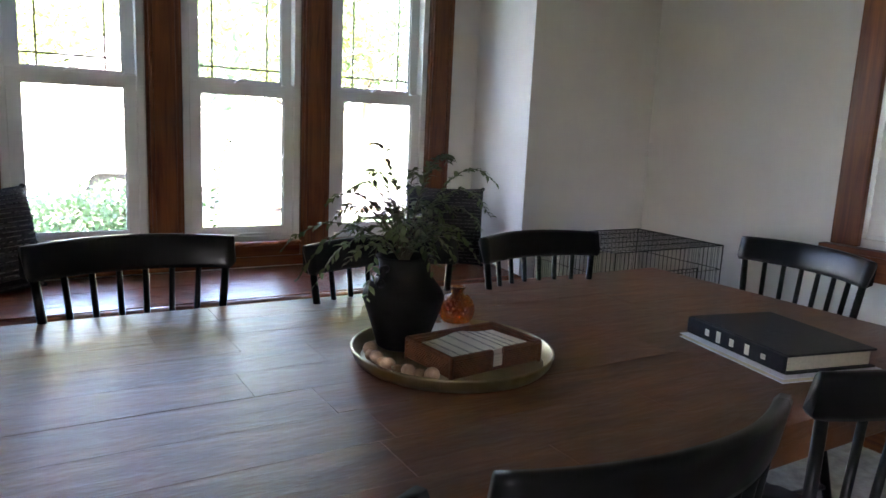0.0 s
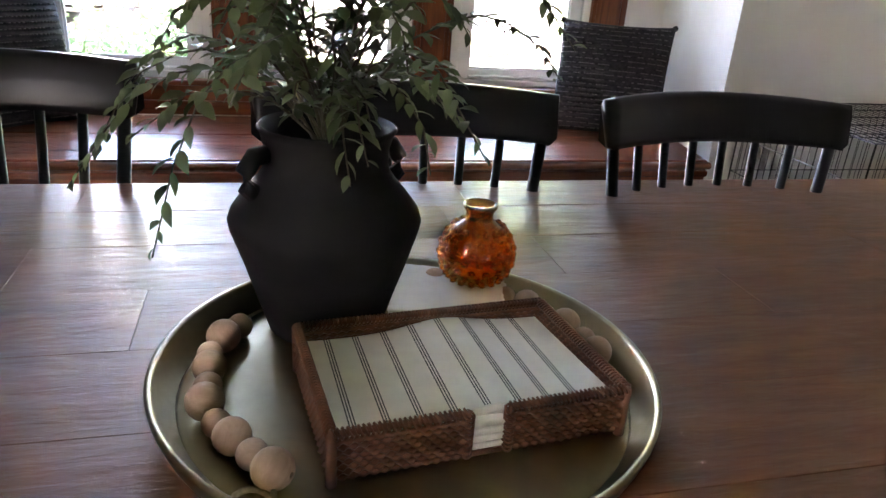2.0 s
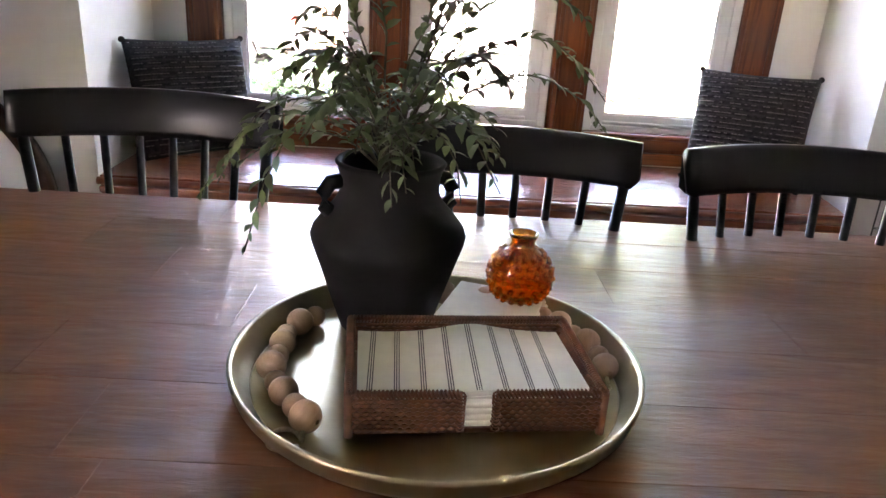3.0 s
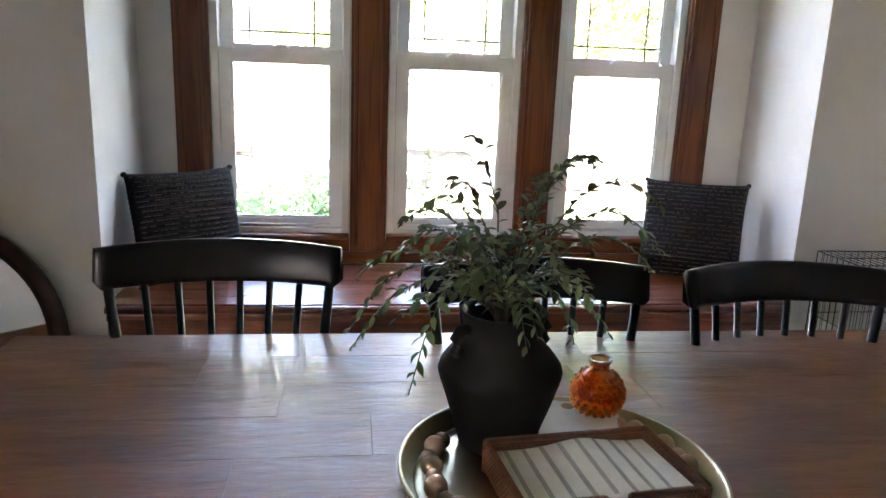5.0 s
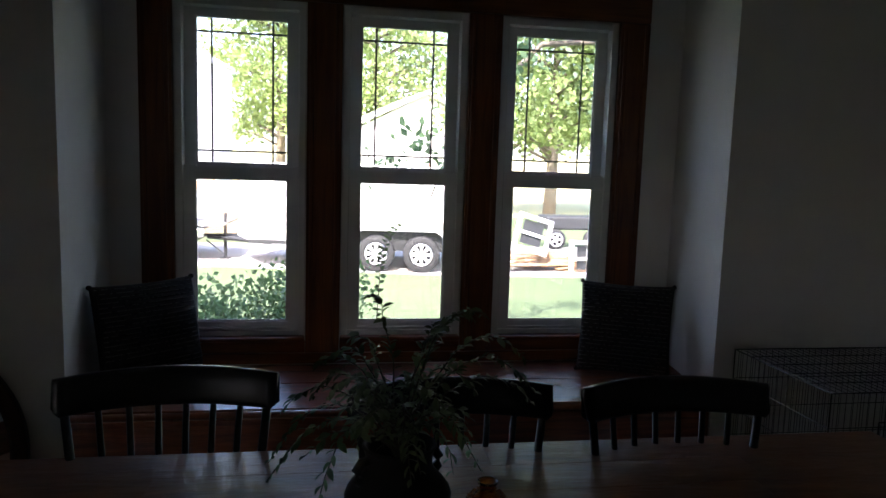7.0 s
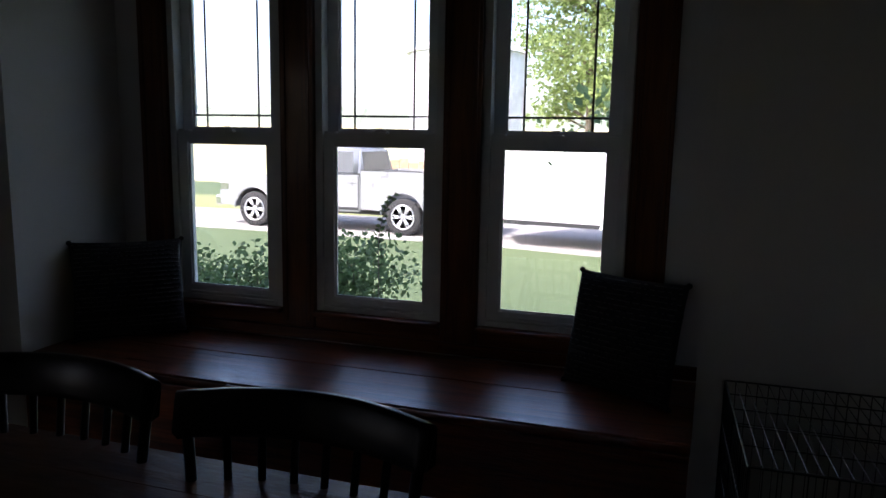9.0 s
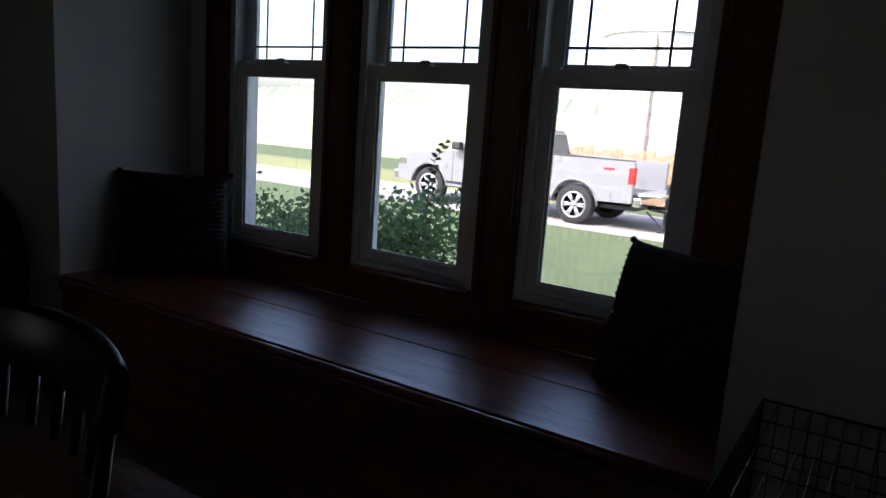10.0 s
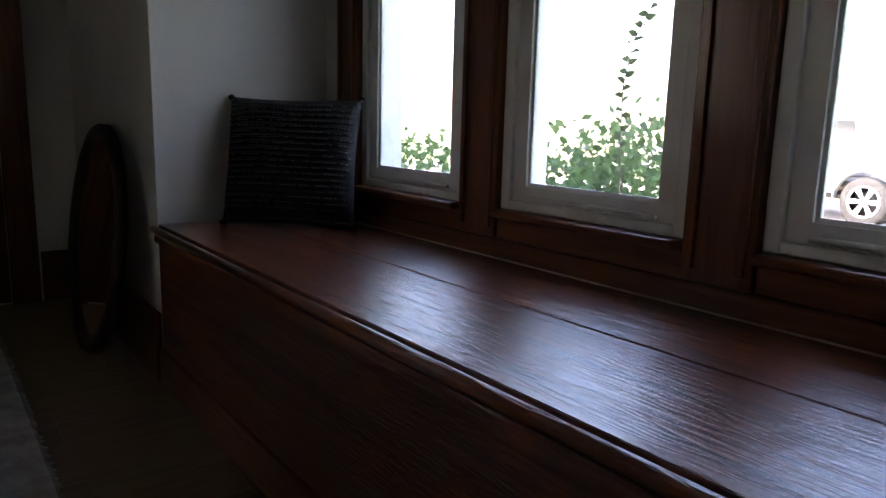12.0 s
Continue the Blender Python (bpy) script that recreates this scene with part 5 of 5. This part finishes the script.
def leaves_mesh(centres, per, spread, size, seed, flat=0.6):
    r = np.random.RandomState(seed)
    n = len(centres) * per
    c = np.repeat(np.array(centres), per, axis=0) + np.clip(r.normal(0, 1, (n, 3)), -2, 2) * np.array([spread, spread, spread * flat])
    d = r.normal(0, 1, (n, 3))
    d /= np.linalg.norm(d, axis=1)[:, None]
    e = np.cross(d, r.normal(0, 1, (n, 3)))
    e /= np.linalg.norm(e, axis=1)[:, None]
    s = (size * r.uniform(0.6, 1.3, n))[:, None]
    v = np.stack([c, c + d * s * 0.5 + e * s * 0.32, c + d * s, c + d * s * 0.5 - e * s * 0.32], axis=1).reshape(-1, 3)
    f = np.arange(n * 4).reshape(-1, 4)
    return v, f


def leafy(nm, centres, per, spread, size, seed, mat, parent, flat=0.6, label=""):
    v, f = leaves_mesh(centres, per, spread, size, seed, flat)
    me = bpy.data.meshes.new(nm)
    me.from_pydata(v.tolist(), [], f.tolist())
    me.materials.append(mat)
    o = new(nm, me)
    o.parent = parent
    o["kind"] = "stuff"
    if label:
        o["label"] = label
    return o


def tree(at, h, crown_r, seed, mat, label, clumps=90, per=70, size=0.16, low=0.3, lean=(0, 0)):
    t = thing("tree", at, label, "tree")
    r = random.Random(seed)
    tb = bmesh.new()
    tube(tb, ((0, 0, -0.1), (0.05 * h * 0.1, 0, h * 0.25), (lean[0] * 0.3, lean[1] * 0.3, h * 0.55), (lean[0] * 0.6, lean[1] * 0.6, h * 0.9)), h * 0.028, 10, h * 0.006)
    part("trunk", tb, M_BARK, t, smooth=True)
    cs = []
    for k in range(clumps):
        a, u = r.uniform(0, 2 * math.pi), r.random()
        z = h * (low + (1 - low) * u)
        rr = crown_r * math.sqrt(max(0.05, 1 - ((u - 0.38) / 0.68) ** 2)) * r.uniform(0.35, 1.05)
        c = (rr * math.cos(a) + lean[0] * u, rr * math.sin(a) + lean[1] * u, z)
        cs.append(c)
        if k % 4 == 0:
            lb_ = bmesh.new()
            st0 = Vector((lean[0] * 0.3 * u, lean[1] * 0.3 * u, max(h * 0.2, z - 0.25 * rr - 0.3)))
            tube(lb_, (st0, st0.lerp(Vector(c), 0.5) + Vector((0, 0, 0.15)), c), h * 0.007, 6, h * 0.0015)
            part("limb", lb_, M_BARK, t, smooth=True)
    leafy("crown", cs, per, crown_r * 0.17, size, seed, mat, t, 0.55)
    return t


tree(pose(9.0, 26.0, GZ), 11, 4.2, 21, M_HAZY_TLEAF, "broad yellow-green leafy tree beyond the yard", 150, 130, 0.26)
tree(pose(2.2, 37.0, GZ), 12, 4.6, 22, M_HAZY_TLEAF, "tall leafy green tree behind the shed", 130, 110, 0.3)
tree(pose(-3.2, 40.0, GZ), 12.5, 4.2, 24, M_HAZY_TLEAF, "tall leafy green tree behind the bin", 120, 110, 0.3)
tree(pose(14.5, 30.0, GZ), 12, 5, 25, M_TLEAF2, "large dark green tree at the yard's edge", 130, 110, 0.3)
maple = tree(pose(5.6, 5.6, GZ), 7.5, 3.0, 23, M_TLEAF2, "dark green maple with low hanging branches", 95, 90, 0.12, 0.42, (-0.8, -0.3))
bough = bmesh.new()
tube(bough, ((0, 0, 2.6), (-2.0, -0.7, 3.6), (-3.8, -1.5, 3.3), (-4.7, -1.8, 2.4), (-4.95, -1.85, 1.7)), 0.05, 8, 0.008)
part("bough", bough, M_BARK, maple, "long drooping bough", smooth=True)
br_ = random.Random(6)
leafy("bough_leaves", [(-3.4 - 1.6 * u + br_.uniform(-.35, .35), -1.4 - 0.45 * u + br_.uniform(-.3, .3), 3.7 - 1.9 * u ** 1.6 + br_.uniform(-.3, .3)) for u in [k / 21 for k in range(22)]], 26, 0.11, 0.10, 61, M_TLEAF2, maple, 0.9)

M_SHRUB = leaf_mat("shrub_leaf", (0.08, 0.14, 0.05), (0.20, 0.29, 0.12), 0.5, 0.45)


def shrub(at, w, d, h, seed, label, n=46, per=70):
    s = thing("shrub", at, label, "shrub", "shrubs under the windows")
    r = random.Random(seed)
    cs = []
    tw_ = bmesh.new()
    for k in range(n):
        c = (r.uniform(-w, w), r.uniform(-d, d), h * r.uniform(0.25, 1.0) * (1 - 0.25 * r.random()))
        cs.append(c)
        if k % 2 == 0:
            tube(tw_, ((c[0] * 0.4, c[1] * 0.4, -0.02), (c[0] * 0.8, c[1] * 0.8, c[2] * 0.6), c), 0.006, 5, 0.002)
    part("twigs", tw_, M_BARK, s, smooth=True)["kind"] = "stuff"
    leafy("foliage", cs, per, 0.075, 0.034, seed, M_SHRUB, s, 0.9)
    return s


shrub(pose(-0.56, 0.62, GZ), 0.40, 0.26, 1.58, 31, "leafy green shrub close under the windows", 120, 150)
shrub(pose(-1.55, 0.75, GZ), 0.5, 0.3, 1.45, 32, "leafy green shrub close under the windows", 110, 140)
shoot = thing("shrub_shoot", pose(-0.08, 0.22, GZ), "long leafy shoot of the shrub before the glass", "shoot")
sh = bmesh.new()
pts = [Vector((-0.01, 0.01, 1.25)), Vector((0.0, -0.02, 1.48)), Vector((0.005, -0.03, 1.60)), Vector((0.03, -0.035, 1.70)), Vector((0.085, -0.04, 1.785))]
pts = [Vector((-0.02, 0.06, 0.0))] + pts
tube(sh, pts, 0.003, 6, 0.0012)
part("stem", sh, M_BARK, shoot, smooth=True)
r = random.Random(3)
for k in range(30):
    f = 1.0 + 3.95 * k / 30
    p = pts[int(f)].lerp(pts[int(f) + 1], f - int(f))
    sd = 1 if k % 2 else -1
    way = Vector((sd * 0.9, r.uniform(-0.3, 0.3), r.uniform(-0.1, 0.6))).normalized()
    q = way.to_track_quat('X', 'Z').to_euler()
    shared("leaf", LEAF, shoot, Matrix.LocRotScale(p, Euler((q.x + 1.2 + r.uniform(-.5, .5), q.y, q.z)), (0.85, 1.3, 1)))

# ---- floor boards ----
FB = {}
rng = random.Random(9)
x_w = 0.083
xx = XL
while xx < XR - 0.01:
    yy = YB
    first = True
    while yy < YF - 0.02:
        L = rng.choice((0.9, 1.2, 1.5)) if not first else rng.choice((0.4, 0.7, 1.0))
        first = False
        L = min(L, YF - 0.001 - yy)
        w = min(x_w, XR - xx)
        key = (round(L, 3), round(w, 3))
        if key not in FB:
            FB[key] = mesh_of("board", bbox(0.0006, L - 0.0006, -w + 0.0006, -0.0006, -0.018, -0.001, bev=0.001, seg=1), M_FLOOR)
        shared("floor_board", FB[key], floor, pose(xx, yy, 0, 0, 0, 90))
        yy += L
    xx += x_w
